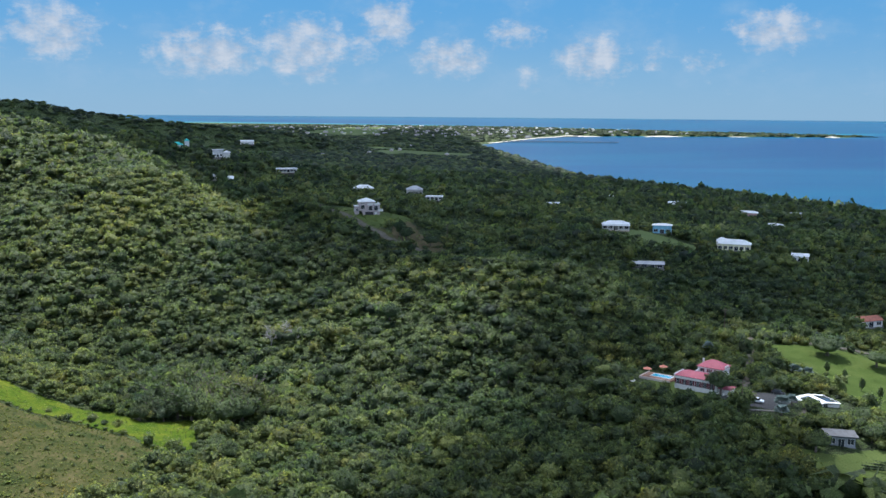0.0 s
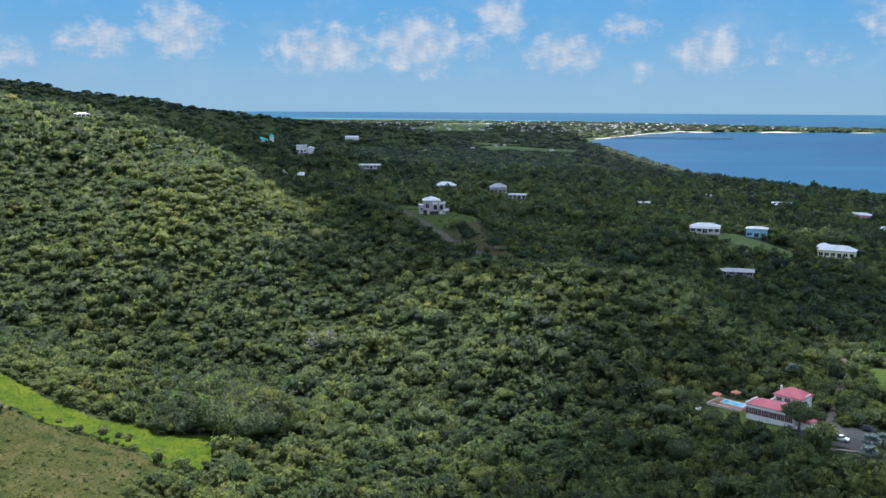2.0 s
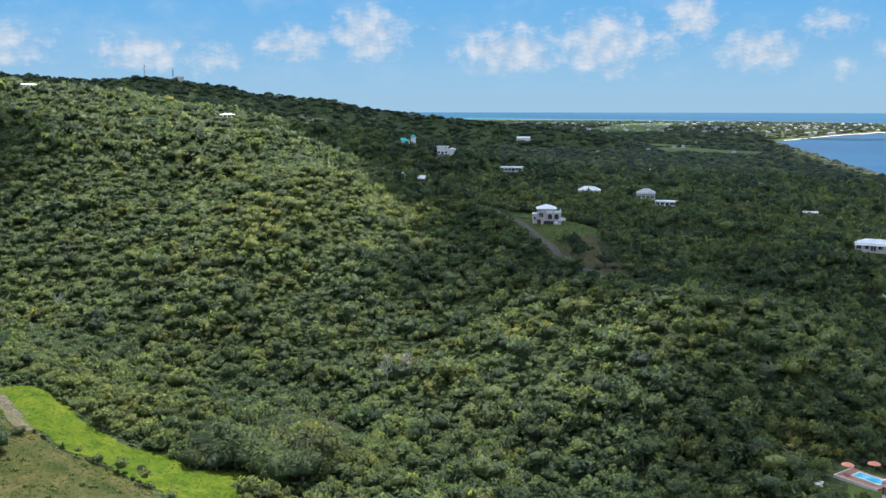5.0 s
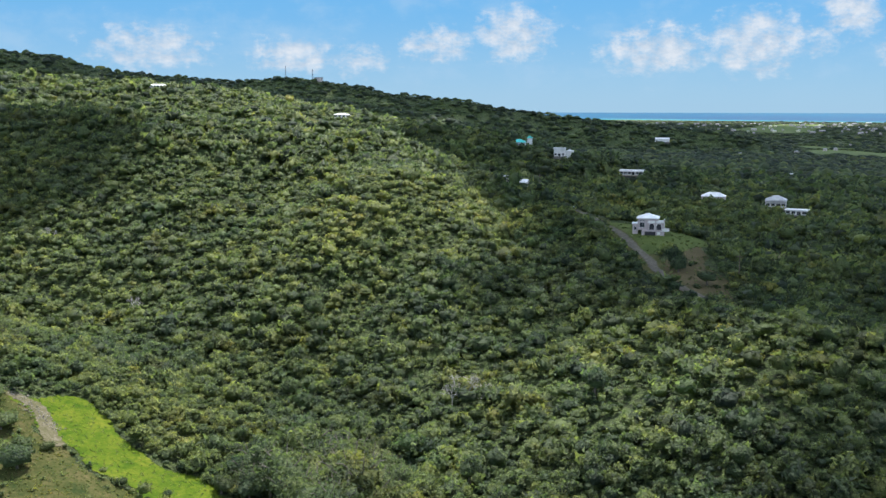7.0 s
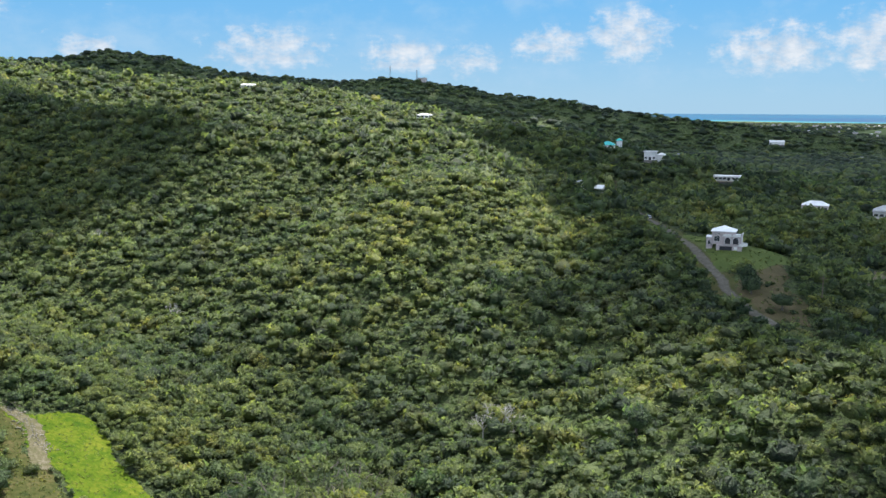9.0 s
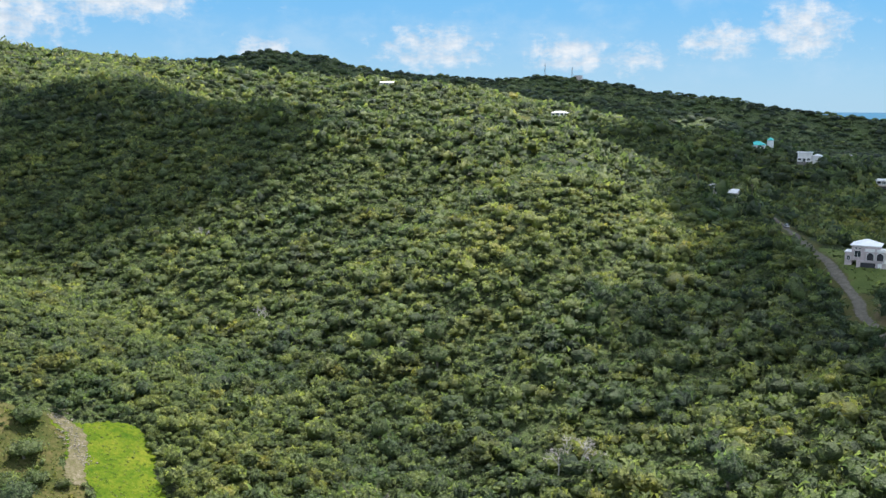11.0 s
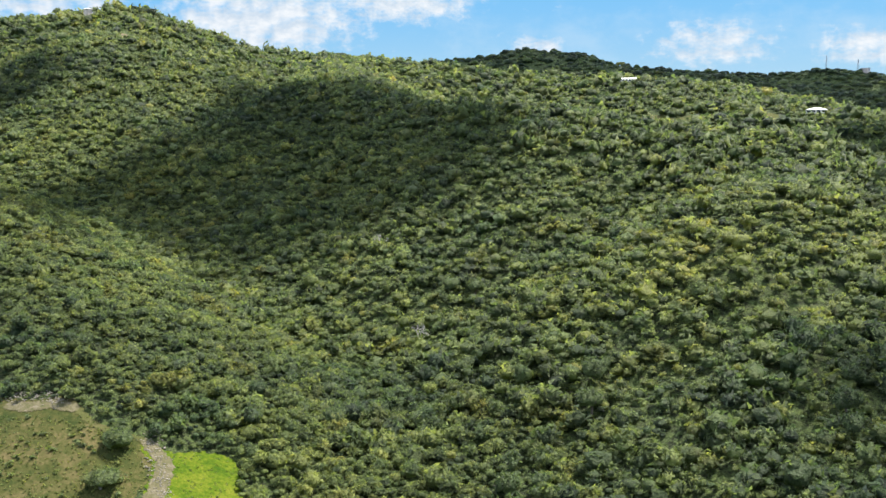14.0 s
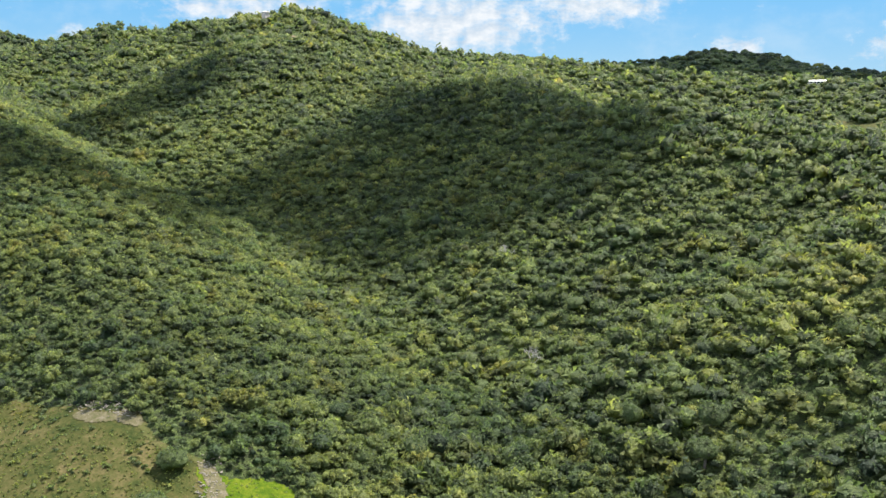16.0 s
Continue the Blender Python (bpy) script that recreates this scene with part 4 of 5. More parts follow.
TERRACOTTA = plain("terracotta_paving", (0.24, 0.13, 0.09), 0.85, grain=0.2, size=1.0)
terrace = thing("terrace", pose(75.8, 319.7, RED_Z - 0.55, 0, 0, -37) @ Matrix.Diagonal((0.78, 0.78, 1, 1)), "terracotta paved pool terrace with low pale walls", "terrace")
part("paving", box(-7.5, 6.5, -5.5, 5.0, -3.5, 0.3, 0.05), TERRACOTTA, terrace, "terracotta paving")
for i, (x0, x1, y0, y1) in enumerate(((-7.7, 6.7, -5.75, -5.5), (-7.75, -7.5, -5.5, 5.0))):
    part("wall", box(x0, x1, y0, y1, -3.0, 0.6), PINK_WALL, terrace, "low white wall")
pool = thing("swimming_pool", pose(76.4, 320.1, RED_Z - 0.23, 0, 0, -37) @ Matrix.Diagonal((0.78, 0.78, 1, 1)), "blue water swimming pool with pale coping", "pool")
for x0, x1, y0, y1 in ((-4.8, 4.8, -2.5, -2.1), (-4.8, 4.8, 2.1, 2.5), (-4.8, -4.4, -2.1, 2.1), (4.4, 4.8, -2.1, 2.1)):
    part("coping", box(x0, x1, y0, y1, -0.02, 0.16, 0.03), WHITE_PAINT, pool)
part("water", box(-4.4, 4.4, -2.1, 2.1, -0.02, 0.10), POOL, pool, "clear blue water")
for px, py in ((77.8, 324.7), (71.6, 322.0)):
    shade = thing("parasol", pose(px, py, RED_Z - 0.25), "faded orange parasol on the pool terrace", "parasol", "parasols by the pool")
    bm = bmesh.new()
    bmesh.ops.create_cone(bm, segments=8, radius1=1.6, radius2=0.05, depth=0.7, cap_ends=False)
    bmesh.ops.translate(bm, verts=bm.verts, vec=(0, 0, 2.6))
    part("canopy", bm, ORANGE, shade)
    bm = bmesh.new()
    bmesh.ops.create_cone(bm, segments=8, radius1=0.04, radius2=0.04, depth=2.8, cap_ends=True)
    bmesh.ops.translate(bm, verts=bm.verts, vec=(0, 0, 1.4))
    part("pole", bm, METAL, shade)
hut = thing("shed", pose(63.5, 312.0, RED_Z - 1.6, 0, 0, -20), "small white pump shed below the terrace", "shed")
part("wall", box(-1.6, 1.6, -1.3, 1.3, -1.5, 2.0), WHITE_PAINT, hut)
part("roof", hip_roof(-1.6, 1.6, -1.3, 1.3, 2.004, 0.5, 0.2), GREY_ROOF, hut)

wall = thing("retaining_wall", pose(96, 280.2, 58.0, 0, 0, -10), "dark stone retaining wall under the yard", "wall")
part("masonry", box(-7.5, 6.0, -0.5, 0.5, -2.0, 3.0, 0.06), STONE, wall)


def car(m, paint, label):
    """A hatchback: body, cabin of glass, roof, wheels with tyre and rim, lamps."""
    c2 = thing("car", m, label, "car")
    bm = bmesh.new()
    side = [(-2.1, 0.35), (2.1, 0.35), (2.15, 0.75), (1.25, 0.98), (-2.0, 1.02), (-2.15, 0.7)]
    a = [bm.verts.new((x, -0.87, z)) for x, z in side]
    b = [bm.verts.new((x, 0.87, z)) for x, z in side]
    for i in range(6):
        bm.faces.new((a[i], a[(i + 1) % 6], b[(i + 1) % 6], b[i]))
    bm.faces.new(a[::-1]), bm.faces.new(b)
    bmesh.ops.bevel(bm, geom=bm.edges[:], offset=0.06, segments=1, affect="EDGES")
    part("body", bm, paint, c2)
    bm = box(-1.95, 1.0, -0.78, 0.78, 0.99, 1.46)
    for v in bm.verts:
        if v.co.z > 1.2:
            v.co.x, v.co.y = v.co.x * 0.72 - 0.15, v.co.y * 0.86
    part("cabin_glass", bm, GLASS, c2, "dark car windows")
    part("roof", box(-1.6, 0.6, -0.68, 0.68, 1.462, 1.52, 0.03), paint, c2)
    for x in (-1.3, 1.3):
        for y in (-0.8, 0.8):
            bm = bmesh.new()
            bmesh.ops.create_cone(bm, segments=14, radius1=0.33, radius2=0.33, depth=0.22, cap_ends=True)
            bmesh.ops.transform(bm, matrix=pose(x, y, 0.33, 90), verts=bm.verts)
            wheel = part("wheel", bm, TYRE, c2)
            bm = bmesh.new()
            bmesh.ops.create_cone(bm, segments=10, radius1=0.2, radius2=0.2, depth=0.25, cap_ends=True)
            bmesh.ops.transform(bm, matrix=pose(x, y, 0.33, 90), verts=bm.verts)
            part("rim", bm, METAL, wheel)
    for y in (-0.6, 0.6):
        part("headlight", box(2.1, 2.17, y - 0.16, y + 0.16, 0.62, 0.76), METAL, c2)
        part("tail_light", box(-2.18, -2.12, y - 0.12, y + 0.12, 0.72, 0.92), DARK_RED, c2)
    return c2


def on_sheet(x, y, lift, turn=0.0):
    return pose(x, y, float(near_grid(x, y)) + lift, 0, 0, turn)


car(on_sheet(98.2, 286.5, 0.17, -28), CAR_WHITE, "white hatchback parked on the asphalt yard")
car(on_sheet(108.5, 296.5, 0.17, -40), plain("dark_car_lacquer", (0.03, 0.03, 0.035), 0.25, grain=0.05, specular=0.5), "dark car parked under a tree")

car(on_sheet(-97.5, 579.5, 0.25, 120), plain("silver_car_lacquer", (0.42, 0.43, 0.44), 0.3, 0.4, grain=0.04, specular=0.5), "silver car standing on the dirt road")

# The hilltop house.
HOUSE_STONE = plain("rosy_grey_stone", (0.40, 0.34, 0.335), 0.85, grain=0.14, size=1.6)


def arch(parent, x, y, z, wide, high, face="y-"):
    """A round-arched opening: a dark panel for the shade inside it and a pale surround."""
    turn = {"y-": 0, "x+": 90}[face]
    rim = [(wide / 2 * math.cos(math.radians(a)), high - wide / 2 + wide / 2 * math.sin(math.radians(a))) for a in range(0, 181, 20)]
    shape = [(wide / 2, 0.0), *rim, (-wide / 2, 0.0)]
    bm = bmesh.new()
    front = [bm.verts.new((px, -0.03, pz)) for px, pz in shape]
    back = [bm.verts.new((px, 0.05, pz)) for px, pz in shape]
    bm.faces.new(front)
    for i in range(len(shape)):
        bm.faces.new((front[i - 1], back[i - 1], back[i], front[i]))
    shade_panel = part("archway", bm, SHADE, parent, "dark panel for the shade in an arched opening")
    shade_panel.matrix_basis = pose(x, y, z, 0, 0, turn)
    bm = bmesh.new()
    for (ax, az), (cx, cz) in zip(shape, shape[1:]):
        quad = []
        for px, pz in ((ax, az), (cx, cz)):
            quad.append((px, pz, px * 1.14, pz + (0.16 if pz > 0.1 else 0.0)))
        (p, q, r, t), (p2, q2, r2, t2) = quad
        ring = [(p, -0.12, q), (p2, -0.12, q2), (r2, -0.12, t2), (r, -0.12, t), (p, 0.05, q), (p2, 0.05, q2), (r2, 0.05, t2), (r, 0.05, t)]
        v = [bm.verts.new(co) for co in ring]
        for f in ((0, 1, 2, 3), (0, 4, 5, 1), (3, 2, 6, 7)):
            bm.faces.new([v[i] for i in f])
    bmesh.ops.recalc_face_normals(bm, faces=bm.faces)
    part("surround", bm, WHITE_PAINT, shade_panel)
    return shade_panel


WZ = float(near_grid(-38.5, 503.5)) + 0.1
hill = thing("house", pose(-40.2, 508.5, WZ - 0.2, 0, 0, 12) @ Matrix.Diagonal((0.88, 0.88, 0.9, 1)), "rosy grey stone hilltop house with white hipped roof and arched loggia", "house")
part("plinth", box(-8.6, 7.0, -4.9, 5.6, -4.0, 0.0), STONE, hill, "stone plinth")
part("lower_wall", box(-4.0, 6.4, -4.5, 5.0, 0.004, 2.7), HOUSE_STONE, hill, "stone garage storey")
# Dark panel on the wall face stands in for the shade inside.
part("garage_opening", box(-2.6, 2.4, -4.56, -4.4, 0.1, 2.15), SHADE, hill, "dark panel for the shade in the open garage")
part("door", box(3.2, 4.6, -4.57, -4.45, 0.1, 2.1), WHITE_PAINT, hill, "white side door")
part("wall", box(-6.0, 3.4, -3.0, 5.0, 2.704, 7.8), HOUSE_STONE, hill)
part("cornice", box(-6.25, 3.65, -3.25, 5.25, 7.804, 8.05, 0.05), WHITE_PAINT, hill, "pale cornice")
part("roof", hip_roof(-6.0, 3.4, -3.0, 5.0, 8.054, 2.0, 0.55, ridge_share=0.3), WHITE_ROOF, hill, "white hipped roof")
part("loggia", box(-1.4, 6.2, -4.9, -3.004, 2.704, 6.3), HOUSE_STONE, hill, "arched stone loggia")
part("bay", box(3.404, 6.2, -3.0, 4.4, 2.704, 6.3), HOUSE_STONE, hill, "stone side bay")
part("terrace_slab", box(-1.6, 6.4, -5.1, 4.6, 6.304, 6.5), WHITE_ROOF, hill, "white roof terrace")
for x0, x1, y0, y1 in ((-1.6, 6.4, -5.1, -4.8), (6.1, 6.4, -4.796, 4.6)):
    part("parapet", box(x0, x1, y0, y1, 6.504, 7.25, 0.04), WHITE_PAINT, hill, "white terrace parapet")
for px in (-1.45, 2.4, 6.25):
    part("pier", box(px - 0.28, px + 0.28, -5.2, -4.7, 6.504, 7.7, 0.05), HOUSE_STONE, hill)
for px in (0.6, 3.9):
    arch(hill, px, -4.903, 3.2, 2.3, 2.7)
arch(hill, 6.203, -3.6, 3.2, 1.7, 2.6, "x+")
for i in range(2):
    arch(hill, 6.203, -0.6 + i * 2.8, 3.2, 1.7, 2.6, "x+")
bm = bmesh.new()
bmesh.ops.create_cone(bm, segments=20, radius1=2.5, radius2=2.5, depth=0.3, cap_ends=True, matrix=pose(6.2, -2.6, 2.55))
part("balcony", bm, WHITE_PAINT, hill, "rounded white balcony")
bm = bmesh.new()
bmesh.ops.create_cone(bm, segments=20, radius1=2.45, radius2=2.45, depth=0.9, cap_ends=False, matrix=pose(6.2, -2.6, 3.16))
part("balustrade", bm, WHITE_PAINT, hill, "rounded white balustrade")
window(hill, -3.9, -3.003, 3.9, 2.1, 2.2)
for px in (-4.6, -3.2):
    window(hill, px, -3.003, 6.8, 0.7, 0.5)
part("side_wing", box(-8.4, -6.004, -1.5, 4.5, 0.004, 5.2), HOUSE_STONE, hill)
part("side_roof", box(-8.7, -6.01, -1.8, 4.8, 5.204, 5.5, 0.05), WHITE_ROOF, hill, "white flat roof with parapet")
window(hill, -7.2, -1.503, 2.4, 1.1, 1.6)
window(hill, -8.403, 1.5, 2.4, 1.1, 1.5, "x-")

# Other houses.
villa("house", "grey house with white trim and small deck beside a garden", 113.5, 260.5, -12, 7.5, 5.0, 3.0, "flat", plain("dark_felt_roof", (0.10, 0.10, 0.105), 0.9, grain=0.2), GREY_WALL, 3, ground_z=57.0)
solar_house = villa("house", "white-roofed bungalow with solar panels on the roof", 118.5, 290.5, 104, 9.0, 10.0, 1.9, "gable", WHITE_ROOF, WHITE_PAINT, 4, 0.7, ground_z=58.5)
for x0, x1, y0, y1 in ((-3.6, 3.4, -4.7, -0.9), (-3.4, 2.8, 1.0, 4.2)):
    bm = box(x0, x1, y0, y1, 0, 0.06)
    for v in bm.verts:
        v.co.z += 2.14 + (5.4 - abs(v.co.y)) / 5.4 * 0.7
    part("solar_panel", bm, SOLAR, solar_house, "dark blue solar panel")
villa("house", "shed with a rusty red and white metal roof", 190, 418, 20, 13, 7, 2.8, "gable", RUST_ROOF, WHITE_PAINT, 3, 1.6)
villa("house", "white house with a long roof on the ridge", -672, 905, 44, 25, 8, 2.2, "hip", WHITE_ROOF, WHITE_PAINT, 8, 1.3, ground_z=float(near_grid(-672, 905)) - 0.2)
villa("house", "small white house with a low hipped roof on the ridge", -394, 832, 28, 14, 9, 2.6, "hip", WHITE_ROOF, WHITE_PAINT, 4, 1.3, ground_z=float(near_grid(-394, 832)) + 0.2)
villa("house", "white house with a hipped roof among trees", -24, 787, 4, 13, 10, 4.6, "hip", GREY_ROOF, WHITE_PAINT, 4, 2.8, porch=True, ground_z=level(-24, 787) + 1.8)
villa("house", "house with a grey-white hipped roof among trees", -67, 797, 8, 16, 9, 3.6, "hip", WHITE_ROOF, PINK_WALL, 4, 2.6, ground_z=level(-67, 797) + 1.8)
villa("house", "low white house with a flat roof", -7, 753, -4, 13, 8, 3.0, "flat", WHITE_ROOF, WHITE_PAINT, 4, ground_z=level(-7, 753) + 1.8)
villa("house", "long white flat-roofed house with a veranda", -141, 854, 10, 18, 8, 3.4, "flat", WHITE_ROOF, WHITE_PAINT, 6, porch=True, ground_z=level(-141, 854) + 1.8)
villa("house", "angular white house with flat roofs", -206, 869, 14, 9, 8, 6.5, "flat", WHITE_ROOF, WHITE_PAINT, 3, wing=(8.0, 2.0, 6.0, 6.0, 4.0), ground_z=level(-206, 869) + 1.8)
villa("house", "house with a teal metal roof and tower", -245, 876, 16, 11, 8, 3.4, "hip", TEAL_ROOF, WHITE_PAINT, 4, 2.6, wing=(9.0, 1.0, 4.0, 4.0, 7.0))
villa("house", "pale house with a white roof on the slope", -140, 614, 12, 8, 6, 2.8, "gable", WHITE_ROOF, PINK_WALL, 3, 1.6)
villa("house", "small grey-roofed house with pale walls", -152, 621, 12, 7, 6, 3.0, "hip", GREY_ROOF, PINK_WALL, 3, 1.6)
villa("house", "white villa with a wide porch above a lawn", 105, 575, -8, 16, 9, 3.4, "hip", WHITE_ROOF, WHITE_PAINT, 5, 1.8, porch=True)
villa("house", "light blue house with a white roof", 133, 573, -14, 11, 7, 4.6, "hip", WHITE_ROOF, BLUE_WALL, 3, 1.0)
complex_house = villa("house", "cream house with several white hipped roofs", 168, 543, -22, 18, 8, 3.6, "hip", WHITE_ROOF, CREAM_WALL, 6, 2.4, wing=(-8.0, 9.0, 8.0, 9.0, 3.8))
part("second_wing", box(-1.5, 4.5, 5.0, 12.0, -2.0, 3.2), CREAM_WALL, complex_house)
part("second_roof", hip_roof(-1.5, 4.5, 5.0, 12.0, 3.204, 1.8), WHITE_ROOF, complex_house)
villa("house", "low ruined house with a patched grey and white roof", 108, 494, -10, 16, 7, 2.2, "gable", GREY_ROOF, STONE, 4, 1.2)
villa("house", "house with a white roof behind trees", 203, 534, -20, 9, 6, 3.4, "gable", WHITE_ROOF, WHITE_PAINT, 3, 1.4)
villa("house", "long low house with a white roof under a spreading tree", 92, 755, -6, 18, 8, 3.0, "flat", WHITE_ROOF, PINK_WALL, 5)
villa("house", "low white house amid forest", 147, 862, -10, 15, 7, 3.2, "flat", WHITE_ROOF, WHITE_PAINT, 4)
villa("house", "long white-roofed house near the coast", 196, 924, -12, 18, 7, 3.2, "hip", WHITE_ROOF, WHITE_PAINT, 4, 1.2)
villa("house", "white gabled house near the coast", 203, 822, -14, 15, 8, 3.2, "gable", WHITE_ROOF, WHITE_PAINT, 4, 2.0)
villa("house", "house with pinkish walls and white roof near the coast", 252, 786, -18, 18, 8, 4.0, "hip", WHITE_ROOF, plain("pink_wall", (0.50, 0.30, 0.26), 0.8), 5, 1.6)
villa("house", "long white house near the coast", 250, 720, -20, 19, 9, 3.6, "hip", WHITE_ROOF, WHITE_PAINT, 5, 1.6)
villa("house", "beige house on the shore", 296, 790, -20, 11, 8, 4.5, "flat", GREY_ROOF, CREAM_WALL, 3)
villa("house", "white shed on the far slope", -589, 2860, 10, 40, 18, 8, "gable", WHITE_ROOF, WHITE_PAINT, 4, 4)
villa("house", "pale bungalow with a white roof", -88, 1500, 4, 18, 9, 3.6, "hip", WHITE_ROOF, PINK_WALL, 4, 2.2)
villa("house", "pale bungalow with a hipped roof", -38, 1490, 4, 16, 9, 3.6, "hip", WHITE_ROOF, PINK_WALL, 4, 2.2)

# The far town: small pale buildings along the bay.
TOWN = []
for k, (wide, deep, high, mat) in enumerate(((16, 11, 5, PINK_WALL), (26, 14, 7, CREAM_WALL), (40, 18, 8, PINK_WALL))):
    one = thing("house", pose(0, 0, -300), ("small pale town house", "white two-storey town building", "large pale town building")[k], "house", "far town buildings")
    part("wall", box(-wide / 2, wide / 2, -deep / 2, deep / 2, -6, high), mat, one)
    part("roof", hip_roof(-wide / 2, wide / 2, -deep / 2, deep / 2, high + 0.01, 3.0, 1.0), (GREY_ROOF, WHITE_ROOF, GREY_ROOF)[k], one)
    TOWN.append(one)
spots = []
while len(spots) < 250:
    a, d = rng.normal(-1.5, 6.0), rng.uniform(5400, 9200)
    if rng.random() < 0.25:
        a, d = rng.uniform(1, 14), rng.uniform(5500, 9000)
    tx, ty = EYE[0] - math.sin(math.radians(a)) * d, EYE[1] + math.cos(math.radians(a)) * d
    if true_height(np.array(tx), np.array(ty)) > 2.0:
        spots.append((tx, ty))
for i in range(9):
    spots.append((rng.uniform(-800, 100), rng.uniform(2300, 4300)))
for i, (tx, ty) in enumerate(spots):
    mx, my, k = place(tx, ty)
    pick = TOWN[(0, 0, 1, 0, 2)[i % 5]] if ty > 4500 else TOWN[0]
    size = float(k) * rng.uniform(0.8, 1.3) * (0.66 if ty > 4500 else 0.6)
    copy_thing(pick, pose(float(mx), float(my), float(ground_at(mx, my)) + 4.0 * float(k), 0, 0, rng.uniform(-40, 40)) @ Matrix.Diagonal((size, size, size, 1)))
for one in TOWN:
    for o in (*one.children, one):
        bpy.data.objects.remove(o)

# The pier in the bay, and masts.
px, py, k = place(np.array([300, 900]), np.array([4925, 4900]))
pier = thing("pier", pose(float(px[0]), float(py[0]), float(sea_at(px[0], py[0])), 0, 0, math.degrees(math.atan2(py[1] - py[0], px[1] - px[0]))), "long dark pier out into the bay", "pier")
long = float(np.hypot(px[1] - px[0], py[1] - py[0]))
part("deck", box(0, long, -4, 4, 3.0, 4.5), STONE, pier)
for i in range(24):
    part("pile", box(i * long / 24 + 2, i * long / 24 + 4, -3, 3, -3, 2.996), STONE, pier)


def mast(x, y, z, high, wide, label):
    """A lattice mast: four legs, rings of struts and diagonals."""
    m = thing("radio_mast", pose(x, y, z), label, "mast")
    for sx in (-1, 1):
        for sy in (-1, 1):
            bm = box(-0.12 * wide, 0.12 * wide, -0.12 * wide, 0.12 * wide, -2, high)
            for v in bm.verts:
                f = 1 - 0.75 * max(v.co.z, 0) / high
                v.co.x, v.co.y = v.co.x + sx * wide * f, v.co.y + sy * wide * f
            part("leg", bm, METAL, m)
    for i in range(1, 7):
        z0 = i * high / 7
        f = (1 - 0.75 * z0 / high) * wide
        part("strut", box(-f, f, -f, f, z0, z0 + 0.12 * wide), METAL, m)
    return m


mast(-1560, 2526, float(near_grid(-1560, 2526)), 34, 2.2, "grey lattice radio mast on a far hilltop")
mast(-1625, 2481, float(near_grid(-1625, 2481)), 38, 1.6, "thin grey radio mast on a far hilltop")
station = thing("house", pose(-1545, 2535, float(near_grid(-1545, 2535)) + 3), "small pale radio station building on the hilltop", "house")
part("wall", box(-12, 12, -5, 5, -4, 9), PINK_WALL, station)
part("roof", box(-12.5, 12.5, -5.5, 5.5, 9.004, 9.8), GREY_ROOF, station)
tower = thing("watch_tower", pose(-1002, 458, float(near_grid(-1002, 458)) + 1.0, 0, 0, -60), "small pale lookout hut among trees on the summit", "hut")
part("wall", box(-3, 3, -3, 3, -2, 7.5), PINK_WALL, tower)
part("roof", hip_roof(-3, 3, -3, 3, 7.504, 1.4, 0.6), GREY_ROOF, tower)
window(tower, 0, -3.003, 4.0, 2.2, 1.8)


def pole(x, y, high, label="weathered timber power pole with a crossarm"):
    p = thing("utility_pole", on_sheet(x, y, -0.5), label, "pole", "power poles")
    bm = bmesh.new()
    bmesh.ops.create_cone(bm, segments=8, radius1=0.18, radius2=0.12, depth=high, cap_ends=True)
    bmesh.ops.translate(bm, verts=bm.verts, vec=(0, 0, high / 2))
    part("shaft", bm, WOOD_POLE, p)
    part("crossarm", box(-1.1, 1.1, -0.08, 0.08, high - 1.0, high - 0.82), WOOD_POLE, p)
    return p


for x, y, high in ((91.1, 279.0, 11), (118, 389, 12), (-128, 612, 11), (196, 372, 11), (2, 470, 10), (-170, 640, 10)):
    pole(x, y, high)


# ---- single trees ----
def tinted_crown(shape, tint):
    """A crown mesh of radius 1 in one tint."""
    verts, tris, facing = shape
    me = bpy.data.meshes.new("crown")
    me.from_pydata(verts.tolist(), [], tris.tolist())
    me.polygons.foreach_set("use_smooth", np.ones(len(tris), bool))
    me.materials.append(LEAVES)
    layer = me.attributes.new("tint", "FLOAT", "POINT")
    layer.data.foreach_set("value", np.full(len(verts), tint, np.float32))
    layer = me.attributes.new("custom_normal", "FLOAT_VECTOR", "POINT")
    layer.data.foreach_set("vector", facing.astype(np.float32).ravel())
    return me


def trunk_mesh(high, thick, limbs=5, mat=None):
    """A tapered trunk that forks into limbs."""
    bm = bmesh.new()

    def rod(a, b, ra, rb):
        a, b = Vector(a), Vector(b)
        m = Matrix.Translation((a + b) / 2) @ (b - a).to_track_quat("Z", "Y").to_matrix().to_4x4()
        bmesh.ops.create_cone(bm, segments=6, radius1=ra, radius2=rb, depth=(b - a).length, cap_ends=True, matrix=m)

    rod((0, 0, -0.6), (0.05 * high, 0, high * 0.55), thick, thick * 0.7)
    for i in range(limbs):
        a = i * 2 * math.pi / limbs + rng.uniform(-0.3, 0.3)
        reach = high * rng.uniform(0.35, 0.55)
        tip = (math.cos(a) * reach, math.sin(a) * reach, high * rng.uniform(0.8, 1.05))
        rod((0.05 * high, 0, high * 0.5), tip, thick * 0.5, thick * 0.18)
        for _ in range(2):
            twig = (tip[0] * rng.uniform(1.1, 1.4), tip[1] * rng.uniform(1.1, 1.4), tip[2] * rng.uniform(1.0, 1.25))
            rod(tip, twig, thick * 0.18, thick * 0.06)
    me = bpy.data.meshes.new("trunk")
    bm.to_mesh(me)
    bm.free()
    me.materials.append(mat or BARK)
    return me


FINE_SHAPES = crowns(8, 520, 0.085, 2)


